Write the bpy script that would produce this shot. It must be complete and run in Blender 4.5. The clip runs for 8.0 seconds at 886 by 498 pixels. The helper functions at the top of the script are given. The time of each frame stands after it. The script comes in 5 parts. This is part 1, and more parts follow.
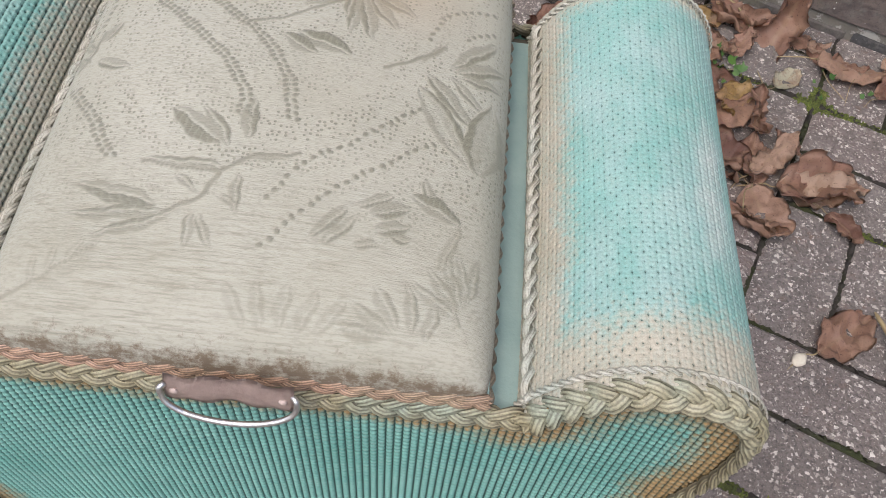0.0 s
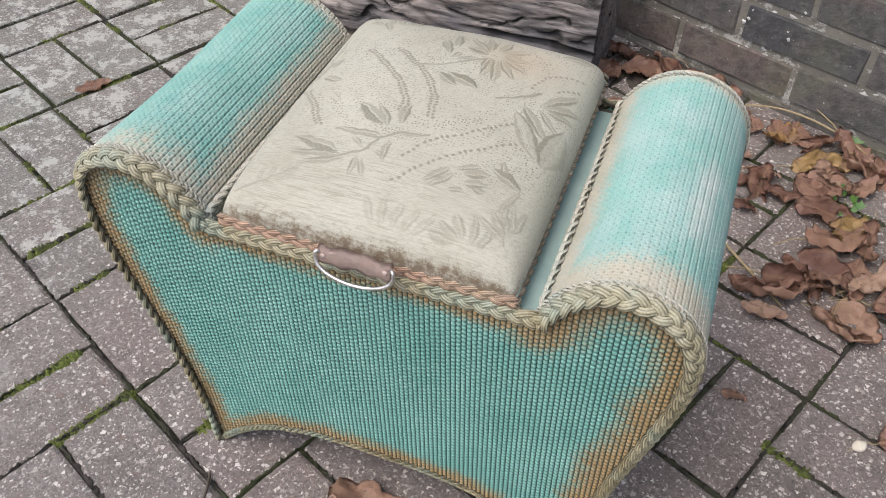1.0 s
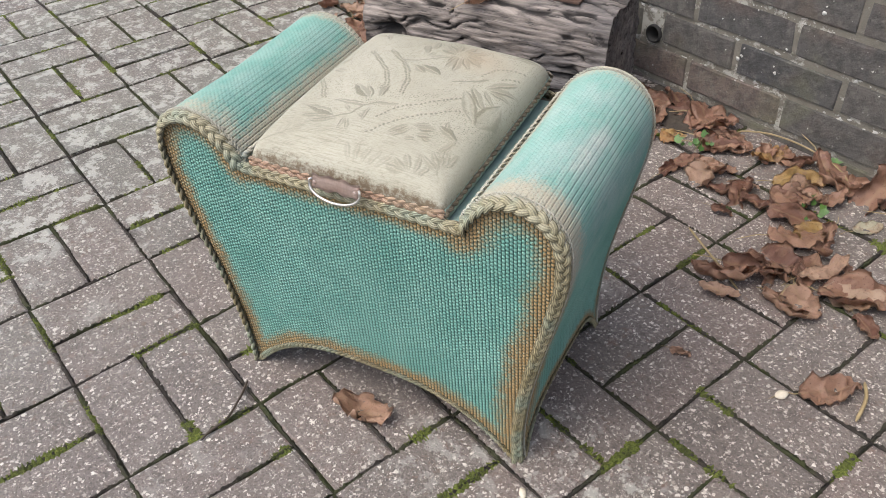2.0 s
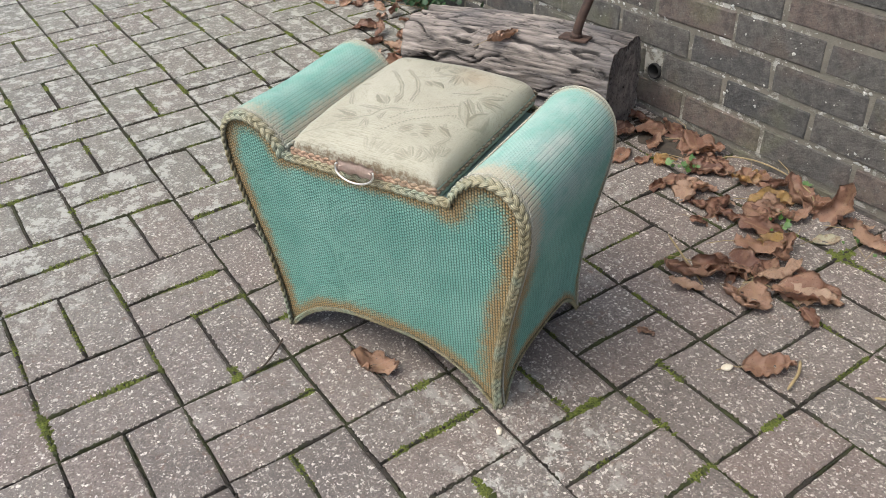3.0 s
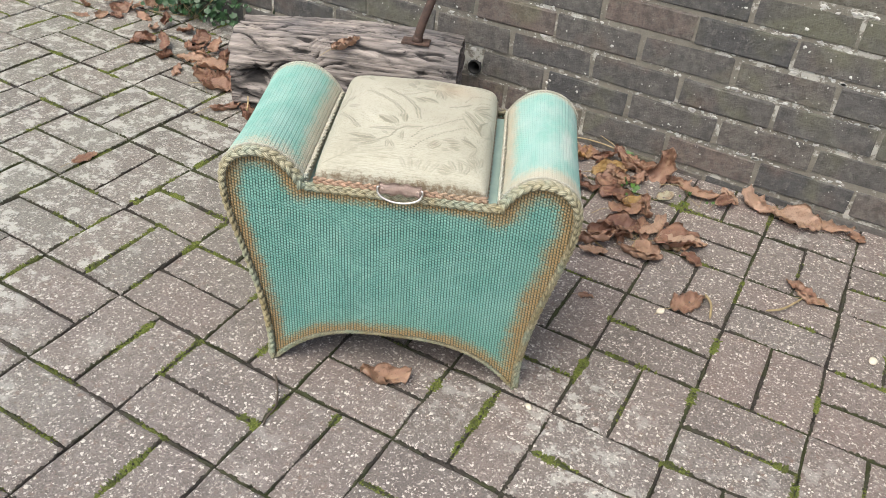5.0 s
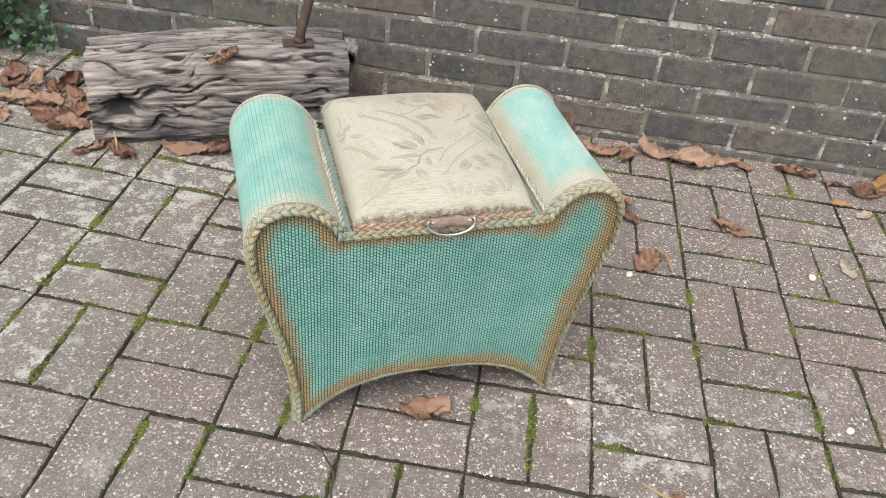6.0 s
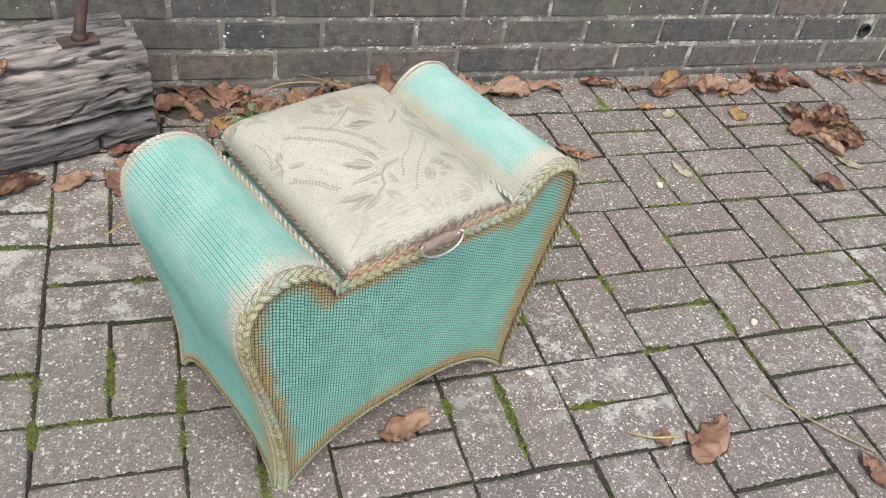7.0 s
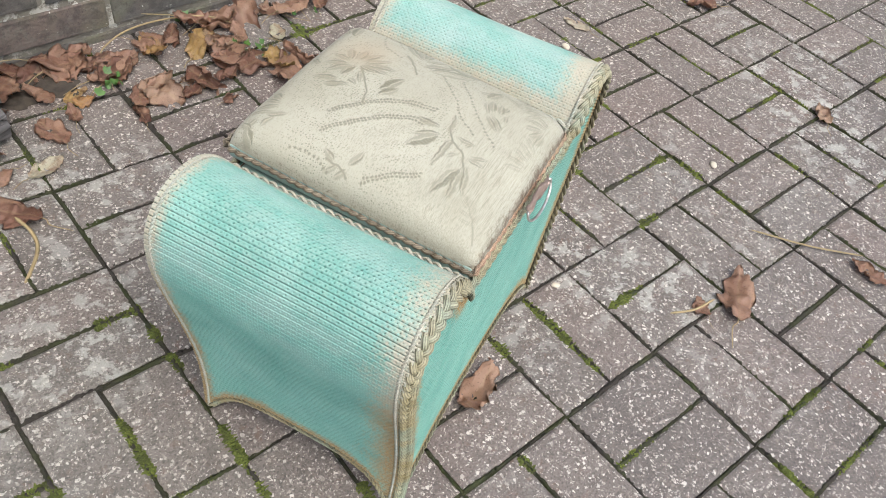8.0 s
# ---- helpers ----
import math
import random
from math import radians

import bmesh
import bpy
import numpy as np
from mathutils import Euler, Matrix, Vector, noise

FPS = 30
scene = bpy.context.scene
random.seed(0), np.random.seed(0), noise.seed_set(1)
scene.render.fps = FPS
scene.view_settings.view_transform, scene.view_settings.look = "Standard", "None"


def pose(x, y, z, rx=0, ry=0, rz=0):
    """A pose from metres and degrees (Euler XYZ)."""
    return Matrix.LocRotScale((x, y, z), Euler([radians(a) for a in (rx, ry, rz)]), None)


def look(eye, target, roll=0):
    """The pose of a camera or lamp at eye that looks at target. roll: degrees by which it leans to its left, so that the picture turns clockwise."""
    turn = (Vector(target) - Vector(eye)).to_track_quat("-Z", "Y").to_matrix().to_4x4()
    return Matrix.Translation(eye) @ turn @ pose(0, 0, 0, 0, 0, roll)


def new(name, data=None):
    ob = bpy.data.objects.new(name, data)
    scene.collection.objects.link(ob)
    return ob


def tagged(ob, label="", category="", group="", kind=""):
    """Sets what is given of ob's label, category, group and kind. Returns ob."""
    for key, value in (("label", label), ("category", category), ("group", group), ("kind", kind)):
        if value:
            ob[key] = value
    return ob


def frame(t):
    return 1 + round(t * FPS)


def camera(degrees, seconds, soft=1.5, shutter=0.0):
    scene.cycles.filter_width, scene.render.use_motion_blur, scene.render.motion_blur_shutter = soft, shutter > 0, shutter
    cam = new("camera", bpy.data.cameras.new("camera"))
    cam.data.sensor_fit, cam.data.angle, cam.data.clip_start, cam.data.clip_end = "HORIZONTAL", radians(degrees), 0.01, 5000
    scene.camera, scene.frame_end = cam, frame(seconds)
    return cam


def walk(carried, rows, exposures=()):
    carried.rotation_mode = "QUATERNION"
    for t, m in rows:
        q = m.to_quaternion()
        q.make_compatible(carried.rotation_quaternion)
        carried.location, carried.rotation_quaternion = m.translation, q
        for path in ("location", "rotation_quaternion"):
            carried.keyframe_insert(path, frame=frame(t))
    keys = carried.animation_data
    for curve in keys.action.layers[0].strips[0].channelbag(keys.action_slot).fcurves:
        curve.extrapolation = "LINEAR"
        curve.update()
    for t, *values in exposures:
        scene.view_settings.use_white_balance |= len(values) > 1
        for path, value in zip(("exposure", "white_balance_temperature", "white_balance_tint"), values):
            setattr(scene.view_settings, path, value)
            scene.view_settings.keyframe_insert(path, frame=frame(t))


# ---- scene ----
cam = camera(56.5, 8.0, soft=0.5)
PATH = [
    (0, (-0.127, -0.428, 0.794), (-0.555, 0.665, -0.826), 8.2),
    (0.2, (-0.088, -0.466, 0.819), (-0.632, 0.682, -0.725), 7.6),
    (0.5, (-0.033, -0.515, 0.838), (-0.68, 0.636, -0.664), 7.2),
    (0.7, (0.007, -0.545, 0.851), (-0.753, 0.592, -0.608), 5.2),
    (1, (0.096, -0.597, 0.877), (-0.894, 0.454, -0.507), 1.4),
    (1.2, (0.163, -0.635, 0.908), (-0.933, 0.377, -0.424), 0.1),
    (1.5, (0.257, -0.662, 0.918), (-0.884, 0.336, -0.387), -0.9),
    (1.7, (0.315, -0.671, 0.922), (-0.86, 0.313, -0.363), -1.6),
    (2.8, (0.667, -0.732, 0.997), (-0.718, 0.105, -0.178), -3.9),
    (3, (0.682, -0.773, 1.009), (-0.69, 0.109, -0.148), -3.0),
    (3.2, (0.687, -0.842, 1.016), (-0.643, 0.117, -0.129), -1.4),
    (3.5, (0.691, -0.951, 1.047), (-0.592, 0.097, -0.075), 0.6),
    (3.8, (0.655, -1.028, 1.059), (-0.579, 0.09, -0.049), 2.1),
    (4, (0.604, -1.06, 1.055), (-0.574, 0.122, -0.047), 2.9),
    (4.3, (0.496, -1.114, 1.047), (-0.571, 0.156, -0.071), 3.1),
    (4.5, (0.425, -1.154, 1.056), (-0.552, 0.174, -0.076), 3.8),
    (4.7, (0.363, -1.183, 1.061), (-0.513, 0.199, -0.089), 4.8),
    (5.8, (-0.115, -1.309, 1.084), (-0.359, 0.292, -0.089), 5.7),
    (6, (-0.211, -1.262, 1.075), (-0.338, 0.335, -0.123), 6.3),
    (6.2, (-0.291, -1.218, 1.087), (-0.304, 0.375, -0.122), 7.0),
    (6.5, (-0.383, -1.153, 1.089), (-0.168, 0.431, -0.114), 8.2),
    (6.8, (-0.498, -1.1, 1.083), (-0.044, 0.399, -0.161), 9.2),
    (7, (-0.595, -1.062, 1.081), (-0.002, 0.351, -0.204), 9.7),
    (7.3, (-0.698, -0.981, 1.07), (0.059, 0.301, -0.266), 10.4),
    (7.5, (-0.749, -0.905, 1.049), (0.077, 0.281, -0.333), 10.1),
    (7.8, (-0.826, -0.769, 1.036), (0.102, 0.243, -0.417), 10.2),
    (8, (-0.857, -0.704, 1.043), (0.142, 0.218, -0.424), 10.4),
]
walk(cam, [(t, look(eye, target, roll)) for t, eye, target, roll in PATH], [(0.0, 0.50, 5900, 12), (0.5, 0.59, 5850, 11), (1.0, 0.68, 5950, 11), (3.0, 0.79, 6180, 6), (4.0, 0.92, 6240, 5), (4.5, 0.98, 6260, 6), (6.0, 0.92, 6180, 6), (7.0, 0.90, 6040, 6), (8.0, 0.88, 6000, 6)])


# ---- light ----
world = bpy.data.worlds.new("overcast_sky")
scene.world = world
world.use_nodes = True
wn = world.node_tree.nodes
sky = wn.new("ShaderNodeTexSky")
sky.sky_type, sky.sun_disc = "NISHITA", False
sky.sun_elevation, sky.sun_rotation = radians(60), radians(-171)
sky.air_density, sky.dust_density, sky.ozone_density = 1.0, 6.0, 1.0
wn["Background"].inputs["Strength"].default_value = 0.15
world.node_tree.links.new(sky.outputs["Color"], wn["Background"].inputs["Color"])
sun = new("sun", bpy.data.lights.new("sun", "SUN"))
sun.data.energy, sun.data.angle, sun.data.color = 0.68, radians(50), (1.0, 0.985, 0.96)
sun.matrix_world = look((-0.20, -1.34, 2.42), (0, 0, 0))

# ---- materials ----


class Nodes:
    """A short way to write a node material."""

    def __init__(self, name, rough=0.7, metal=0.0):
        self.mat = bpy.data.materials.new(name)
        self.mat.use_nodes = True
        self.tree = self.mat.node_tree
        self.bsdf = self.tree.nodes["Principled BSDF"]
        self.bsdf.inputs["Roughness"].default_value = rough
        self.bsdf.inputs["Metallic"].default_value = metal
        self.coords = None

    def add(self, kind, **values):
        node = self.tree.nodes.new(kind)
        for key, value in values.items():
            node.inputs[key].default_value = value
        return node

    def link(self, a, b):
        self.tree.links.new(a, b)

    def space(self, which="Object"):
        if self.coords is None:
            self.coords = self.tree.nodes.new("ShaderNodeTexCoord")
        return self.coords.outputs[which]

    def world_place(self):
        return self.tree.nodes.new("ShaderNodeNewGeometry").outputs["Position"]

    def noise(self, scale, detail=3.0, rough=0.55, vector=None, stretch=None, distort=0.0):
        node = self.add("ShaderNodeTexNoise", Scale=scale, Detail=detail, Roughness=rough, Distortion=distort)
        vector = vector or self.space()
        if stretch:
            m = self.add("ShaderNodeMapping", Scale=stretch)
            self.link(vector, m.inputs["Vector"])
            vector = m.outputs["Vector"]
        self.link(vector, node.inputs["Vector"])
        return node.outputs["Fac"]

    def spots(self, scale, vector=None, randomness=1.0):
        node = self.add("ShaderNodeTexVoronoi", Scale=scale, Randomness=randomness)
        self.link(vector or self.space(), node.inputs["Vector"])
        return node

    def ramp(self, fac, *stops):
        node = self.tree.nodes.new("ShaderNodeValToRGB")
        e = node.color_ramp.elements
        while len(e) < len(stops):
            e.new(0.5)
        for el, (place, value) in zip(e, stops):
            el.position = place
            el.color = (value, value, value, 1) if isinstance(value, (int, float)) else (*value, 1)
        self.link(fac, node.inputs["Fac"])
        return node.outputs["Color"]

    def mix(self, fac, a, b, blend="MIX"):
        node = self.tree.nodes.new("ShaderNodeMix")
        node.data_type, node.blend_type = "RGBA", blend
        for value, socket in ((fac, node.inputs["Factor"]), (a, node.inputs["A"]), (b, node.inputs["B"])):
            if isinstance(value, (int, float)):
                socket.default_value = value
            elif isinstance(value, tuple):
                socket.default_value = (*value, 1)
            else:
                self.link(value, socket)
        return node.outputs["Result"]

    def math(self, op, a, b=0.0):
        node = self.tree.nodes.new("ShaderNodeMath")
        node.operation = op
        for value, socket in ((a, node.inputs[0]), (b, node.inputs[1])):
            if isinstance(value, (int, float)):
                socket.default_value = value
            else:
                self.link(value, socket)
        return node.outputs[0]

    def attr(self, name):
        node = self.tree.nodes.new("ShaderNodeAttribute")
        node.attribute_name = name
        return node.outputs["Fac"]

    def random(self):
        return self.tree.nodes.new("ShaderNodeObjectInfo").outputs["Random"]

    def island(self):
        return self.tree.nodes.new("ShaderNodeNewGeometry").outputs["Random Per Island"]

    def colour(self, socket):
        self.link(socket, self.bsdf.inputs["Base Color"])

    def rough(self, socket):
        self.link(socket, self.bsdf.inputs["Roughness"])

    def bump(self, height, strength=0.4, distance=0.002):
        node = self.add("ShaderNodeBump", Strength=strength, Distance=distance)
        self.link(height, node.inputs["Height"])
        self.link(node.outputs["Normal"], self.bsdf.inputs["Normal"])


def paver_material(name, islands):
    n = Nodes(name, 0.85)
    place = n.world_place()
    rnd = n.island() if islands else n.random()
    base = n.ramp(rnd, (0.0, (0.150, 0.126, 0.112)), (0.35, (0.196, 0.166, 0.145)), (0.7, (0.214, 0.166, 0.144)), (1.0, (0.192, 0.170, 0.151)))
    cloud = n.noise(9, 4, 0.6, place)
    base = n.mix(n.ramp(cloud, (0.35, 0.0), (0.7, 0.55)), base, (0.250, 0.216, 0.189))
    grain = n.noise(260, 5, 0.85, place)
    base = n.mix(n.ramp(grain, (0.39, 0.72), (0.53, 0.0)), base, (0.040, 0.033, 0.029))
    base = n.mix(n.ramp(n.noise(22, 4, 0.7, place), (0.34, 0.4), (0.48, 0.0)), base, (0.085, 0.070, 0.061))
    rust = n.math("MULTIPLY", n.ramp(n.noise(55, 4, 0.7, place), (0.56, 0.0), (0.68, 0.6)), n.ramp(n.noise(4, 2, 0.5, place), (0.4, 0.2), (0.6, 1.0)))
    base = n.mix(rust, base, (0.18, 0.10, 0.068))
    bent = n.add("ShaderNodeVectorMath")
    bent.operation = "MULTIPLY_ADD"
    wobble = n.add("ShaderNodeTexNoise", Scale=330.0, Detail=3.0)
    n.link(place, wobble.inputs["Vector"])
    n.link(wobble.outputs["Color"], bent.inputs[0])
    bent.inputs[1].default_value = (0.008, 0.008, 0.008)
    n.link(place, bent.inputs[2])
    chip = None
    for scale, most in ((115, 0.42), (200, 0.58), (370, 0.50)):
        v = n.spots(scale, bent.outputs[0])
        size = n.add("ShaderNodeSeparateColor")
        n.link(v.outputs["Color"], size.inputs["Color"])
        limit = n.math("MULTIPLY", n.math("POWER", size.outputs["Red"], 2.6), most)
        one = n.math("LESS_THAN", v.outputs["Distance"], limit)
        base = n.mix(n.math("MULTIPLY", one, 0.78), base, n.ramp(size.outputs["Green"], (0.0, (0.27, 0.235, 0.195)), (0.4, (0.50, 0.445, 0.38)), (1.0, (0.86, 0.81, 0.72))))
        chip = one if chip is None else n.math("MAXIMUM", chip, one)
    split = n.add("ShaderNodeSeparateXYZ")
    n.link(place, split.inputs[0])
    side = split.outputs["X"]
    lichen = n.math("MULTIPLY", n.ramp(n.noise(26, 5, 0.75, place), (0.52, 0.0), (0.57, 1.0)), n.ramp(n.math("ADD", n.noise(1.7, 2, 0.5, place), n.math("MULTIPLY", n.math("MINIMUM", n.math("MAXIMUM", n.math("SUBTRACT", -0.6, side), 0.0), 1.0), 0.58)), (0.52, 0.0), (0.68, 0.62)))
    film = n.math("MULTIPLY", n.ramp(n.math("SUBTRACT", -0.45, side), (0.0, 0.0), (0.8, 0.6)), n.ramp(n.noise(3.5, 4, 0.6, place), (0.32, 0.3), (0.62, 1.0)))
    base = n.mix(film, base, n.mix(n.ramp(grain, (0.40, 0.0), (0.62, 1.0)), (0.130, 0.132, 0.106), (0.310, 0.312, 0.262)))
    base = n.mix(lichen, base, (0.54, 0.53, 0.47))
    n.colour(base)
    n.rough(n.ramp(n.noise(60, 2, 0.5, place), (0.3, 0.48), (0.7, 0.78)))
    n.bump(n.math("ADD", n.noise(280, 5, 0.8, place), n.math("MULTIPLY", chip, 0.4)), 0.9, 0.0026)
    return n.mat


def brick_material():
    n = Nodes("sooty_brick", 0.85)
    place = n.world_place()
    base = n.ramp(n.random(), (0.0, (0.064, 0.063, 0.061)), (0.45, (0.098, 0.091, 0.082)), (0.88, (0.128, 0.113, 0.096)), (1.0, (0.165, 0.116, 0.095)))
    base = n.mix(n.ramp(n.noise(7, 4, 0.6, place), (0.4, 0.0), (0.7, 0.5)), base, (0.108, 0.102, 0.090))
    base = n.mix(n.ramp(n.noise(9, 2, 0.5, place), (0.55, 0.0), (0.72, 0.7)), base, (0.118, 0.086, 0.070))
    base = n.mix(n.ramp(n.noise(38, 4, 0.65, place), (0.38, 0.55), (0.55, 0.0)), base, (0.035, 0.033, 0.032))
    base = n.mix(n.ramp(n.noise(5, 2, 0.5, place, distort=1.0), (0.54, 0.0), (0.70, 0.45)), base, (0.15, 0.15, 0.085))
    base = n.mix(n.ramp(n.noise(95, 3, 0.8, place), (0.68, 0.0), (0.73, 0.7)), base, (0.42, 0.41, 0.37))
    base = n.mix(n.ramp(n.noise(48, 5, 0.75, place), (0.52, 0.0), (0.64, 0.45)), base, (0.175, 0.164, 0.140))
    base = n.mix(n.ramp(n.noise(210, 3, 0.8, place), (0.34, 0.5), (0.44, 0.0)), base, (0.035, 0.032, 0.029))
    n.colour(base)
    n.bump(n.math("ADD", n.noise(160, 5, 0.7, place), n.math("MULTIPLY", n.noise(45, 4, 0.7, place), 1.6)), 0.85, 0.005)
    return n.mat


def mortar_material():
    n = Nodes("old_lime_mortar", 0.95)
    place = n.world_place()
    base = n.mix(n.noise(24, 4, 0.7, place), (0.090, 0.082, 0.067), (0.260, 0.238, 0.193))
    base = n.mix(n.ramp(n.noise(17, 5, 0.75, place), (0.54, 0.0), (0.60, 0.8)), base, (0.46, 0.445, 0.39))
    n.colour(base)
    n.bump(n.noise(220, 4, 0.8, place), 0.8, 0.004)
    return n.mat


def weave_material():
    """Sprayed turquoise paint over woven paper cord, gilded towards the edges."""
    n = Nodes("painted_woven_cord", 0.5)
    where = n.space()
    blot = n.noise(14, 4, 0.6, where)
    paint = n.mix(n.ramp(blot, (0.35, 0.0), (0.68, 1.0)), (0.138, 0.345, 0.278), (0.212, 0.44, 0.36))
    worn = n.math("MULTIPLY", n.ramp(n.noise(24, 5, 0.7, where, (1, 0.5, 1)), (0.44, 0.0), (0.64, 1.0)), n.attr("wear"))
    paint = n.mix(n.math("MULTIPLY", worn, 0.5), paint, (0.48, 0.54, 0.50))
    paint = n.mix(n.math("MULTIPLY", n.attr("wear"), 0.26), paint, (0.40, 0.50, 0.475))
    bare = n.math("ADD", n.attr("rub"), n.math("MULTIPLY", n.math("SUBTRACT", n.noise(34, 5, 0.7, where, (1, 0.6, 1)), 0.5), 1.5))
    paint = n.mix(n.ramp(bare, (0.42, 0.0), (1.15, 0.75)), paint, (0.57, 0.565, 0.51))
    gold = n.mix(n.noise(60, 3, 0.6, where), (0.27, 0.150, 0.045), (0.40, 0.265, 0.105))
    faded = n.mix(n.noise(30, 3, 0.6, where), (0.38, 0.335, 0.235), (0.53, 0.485, 0.385))
    gold = n.mix(n.ramp(n.attr("wear"), (0.1, 0.0), (0.5, 1.0)), gold, faded)
    edge = n.math("ADD", n.attr("edge"), n.math("MULTIPLY", n.math("SUBTRACT", n.noise(26, 4, 0.6, where), 0.5), 0.6))
    edge = n.math("ADD", edge, n.math("MULTIPLY", n.math("SUBTRACT", n.noise(260, 2, 0.6, where), 0.5), 0.75))
    base = n.mix(n.ramp(edge, (0.22, 0.0), (0.62, 1.0)), paint, gold)
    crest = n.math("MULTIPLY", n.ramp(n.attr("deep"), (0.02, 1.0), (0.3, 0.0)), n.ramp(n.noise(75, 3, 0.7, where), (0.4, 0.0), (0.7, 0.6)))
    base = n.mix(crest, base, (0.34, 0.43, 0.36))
    # Shade painted dark into the gaps and holes between the cords.
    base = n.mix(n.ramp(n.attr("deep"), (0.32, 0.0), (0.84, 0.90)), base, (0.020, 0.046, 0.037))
    fibre = n.noise(900, 2, 0.6, where)
    base = n.mix(n.ramp(fibre, (0.35, 0.26), (0.6, 0.0)), base, (0.06, 0.11, 0.09))
    n.colour(base)
    n.rough(n.ramp(n.noise(40, 2, 0.5, where), (0.3, 0.62), (0.7, 0.80)))
    n.bsdf.inputs["Specular IOR Level"].default_value = 0.3
    n.bump(fibre, 0.3, 0.0006)
    return n.mat


def cord_material(name, a, b, c, rough=0.55, bleach=0.0):
    """Twisted paper cord, its fibres rubbed pale and shade painted dark between them."""
    n = Nodes(name, rough)
    base = n.mix(n.ramp(n.noise(45, 4, 0.6), (0.35, 0.0), (0.65, 1.0)), a, b)
    base = n.mix(n.ramp(n.noise(13, 3, 0.6), (0.48, 0.0), (0.62, 0.75)), base, c)
    if bleach:
        # Sun and rubbing have bleached what lies at the top.
        split = n.add("ShaderNodeSeparateXYZ")
        n.link(n.space(), split.inputs[0])
        base = n.mix(n.math("MULTIPLY", n.ramp(split.outputs["Z"], (0.33, 0.0), (0.43, 1.0)), bleach), base, (0.43, 0.455, 0.37))
    fine = n.noise(700, 2, 0.6)
    base = n.mix(n.ramp(fine, (0.35, 0.35), (0.55, 0.0)), base, (0.07, 0.06, 0.04))
    groove_shade = n.math("ADD", n.attr("deep"), n.math("MULTIPLY", n.math("SUBTRACT", n.noise(60, 3, 0.7), 0.5), 0.5))
    base = n.mix(n.ramp(groove_shade, (0.35, 0.0), (0.95, 0.92)), base, (0.036, 0.027, 0.013))
    n.colour(base)
    n.bump(fine, 0.4, 0.0007)
    return n.mat


def damask_material():
    """Dull ground weave with satin flowers, which shine where they face the sky and darken where they face the wall."""
    n = Nodes("worn_damask", 0.62)
    where = n.space()
    motif = n.attr("motif")
    base = n.mix(n.ramp(n.noise(9, 4, 0.6, where), (0.35, 0.0), (0.7, 1.0)), (0.350, 0.331, 0.252), (0.420, 0.403, 0.320))
    base = n.mix(n.math("MULTIPLY", motif, 0.86), base, (0.150, 0.143, 0.090))
    base = n.mix(n.ramp(n.attr("blush"), (0.0, 0.0), (1.0, 0.4)), base, (0.44, 0.32, 0.2))
    # Rows of small dots in the ground weave, and fine ribs that show most at the worn front.
    dots = n.spots(300, where, 0.55)
    dot = n.math("MULTIPLY", n.ramp(dots.outputs["Distance"], (0.20, 1.0), (0.34, 0.0)), n.attr("ground"))
    base = n.mix(n.math("MULTIPLY", dot, 0.62), base, (0.155, 0.147, 0.095))
    rib = n.noise(460, 3, 0.65, where, (0.10, 1.7, 1.0))
    base = n.mix(n.math("MULTIPLY", n.ramp(rib, (0.36, 0.55), (0.50, 0.0)), n.attr("ribbed")), base, (0.195, 0.182, 0.130))
    base = n.mix(n.math("MULTIPLY", n.ramp(rib, (0.54, 0.0), (0.66, 0.3)), n.attr("ribbed")), base, (0.47, 0.455, 0.385))
    fleck = n.noise(520, 2, 0.6, where, (0.45, 1.5, 1.0))
    thin = n.ramp(n.noise(7, 3, 0.6, where), (0.40, 0.2), (0.62, 0.65))
    base = n.mix(n.math("MULTIPLY", n.ramp(fleck, (0.40, 0.6), (0.50, 0.0)), thin), base, (0.21, 0.198, 0.135))
    soil = n.math("ADD", n.attr("soil"), n.math("MULTIPLY", n.math("SUBTRACT", n.noise(130, 5, 0.78, where), 0.5), 2.4))
    base = n.mix(n.ramp(soil, (0.36, 0.0), (0.85, 0.88)), base, (0.13, 0.088, 0.048))
    n.colour(base)
    n.rough(n.ramp(motif, (0.0, 0.74), (1.0, 0.45)))
    n.link(n.ramp(motif, (0.0, 0.35), (1.0, 0.6)), n.bsdf.inputs["Specular IOR Level"])
    n.bsdf.inputs["Sheen Weight"].default_value = 0.08
    n.bump(n.math("ADD", n.math("ADD", n.noise(800, 2, 0.7, where, (0.35, 2.0, 1)), n.math("MULTIPLY", dot, -0.8)), n.math("MULTIPLY", motif, 0.8)), 0.5, 0.0009)
    return n.mat


def wood_material(name, pale, mid, dark, stretch, scale=9):
    n = Nodes(name, 0.85)
    where = n.space()
    grain = n.noise(scale, 6, 0.68, where, stretch, 1.1)
    base = n.ramp(grain, (0.30, dark), (0.46, mid), (0.66, pale))
    base = n.mix(n.ramp(n.noise(5, 3, 0.6, where), (0.45, 0.0), (0.7, 0.5)), base, pale)
    base = n.mix(n.ramp(n.noise(4, 3, 0.6, where, (0.6, 1, 1)), (0.46, 0.0), (0.60, 0.75)), base, (0.085, 0.084, 0.090))
    crack = n.noise(scale * 3.2, 5, 0.7, where, stretch)
    base = n.mix(n.ramp(crack, (0.36, 0.85), (0.46, 0.0)), base, dark)
    base = n.mix(n.ramp(n.attr("crack"), (0.14, 0.0), (0.74, 0.88)), base, dark)
    n.colour(base)
    n.bump(n.math("ADD", grain, crack), 0.8, 0.005)
    return n.mat


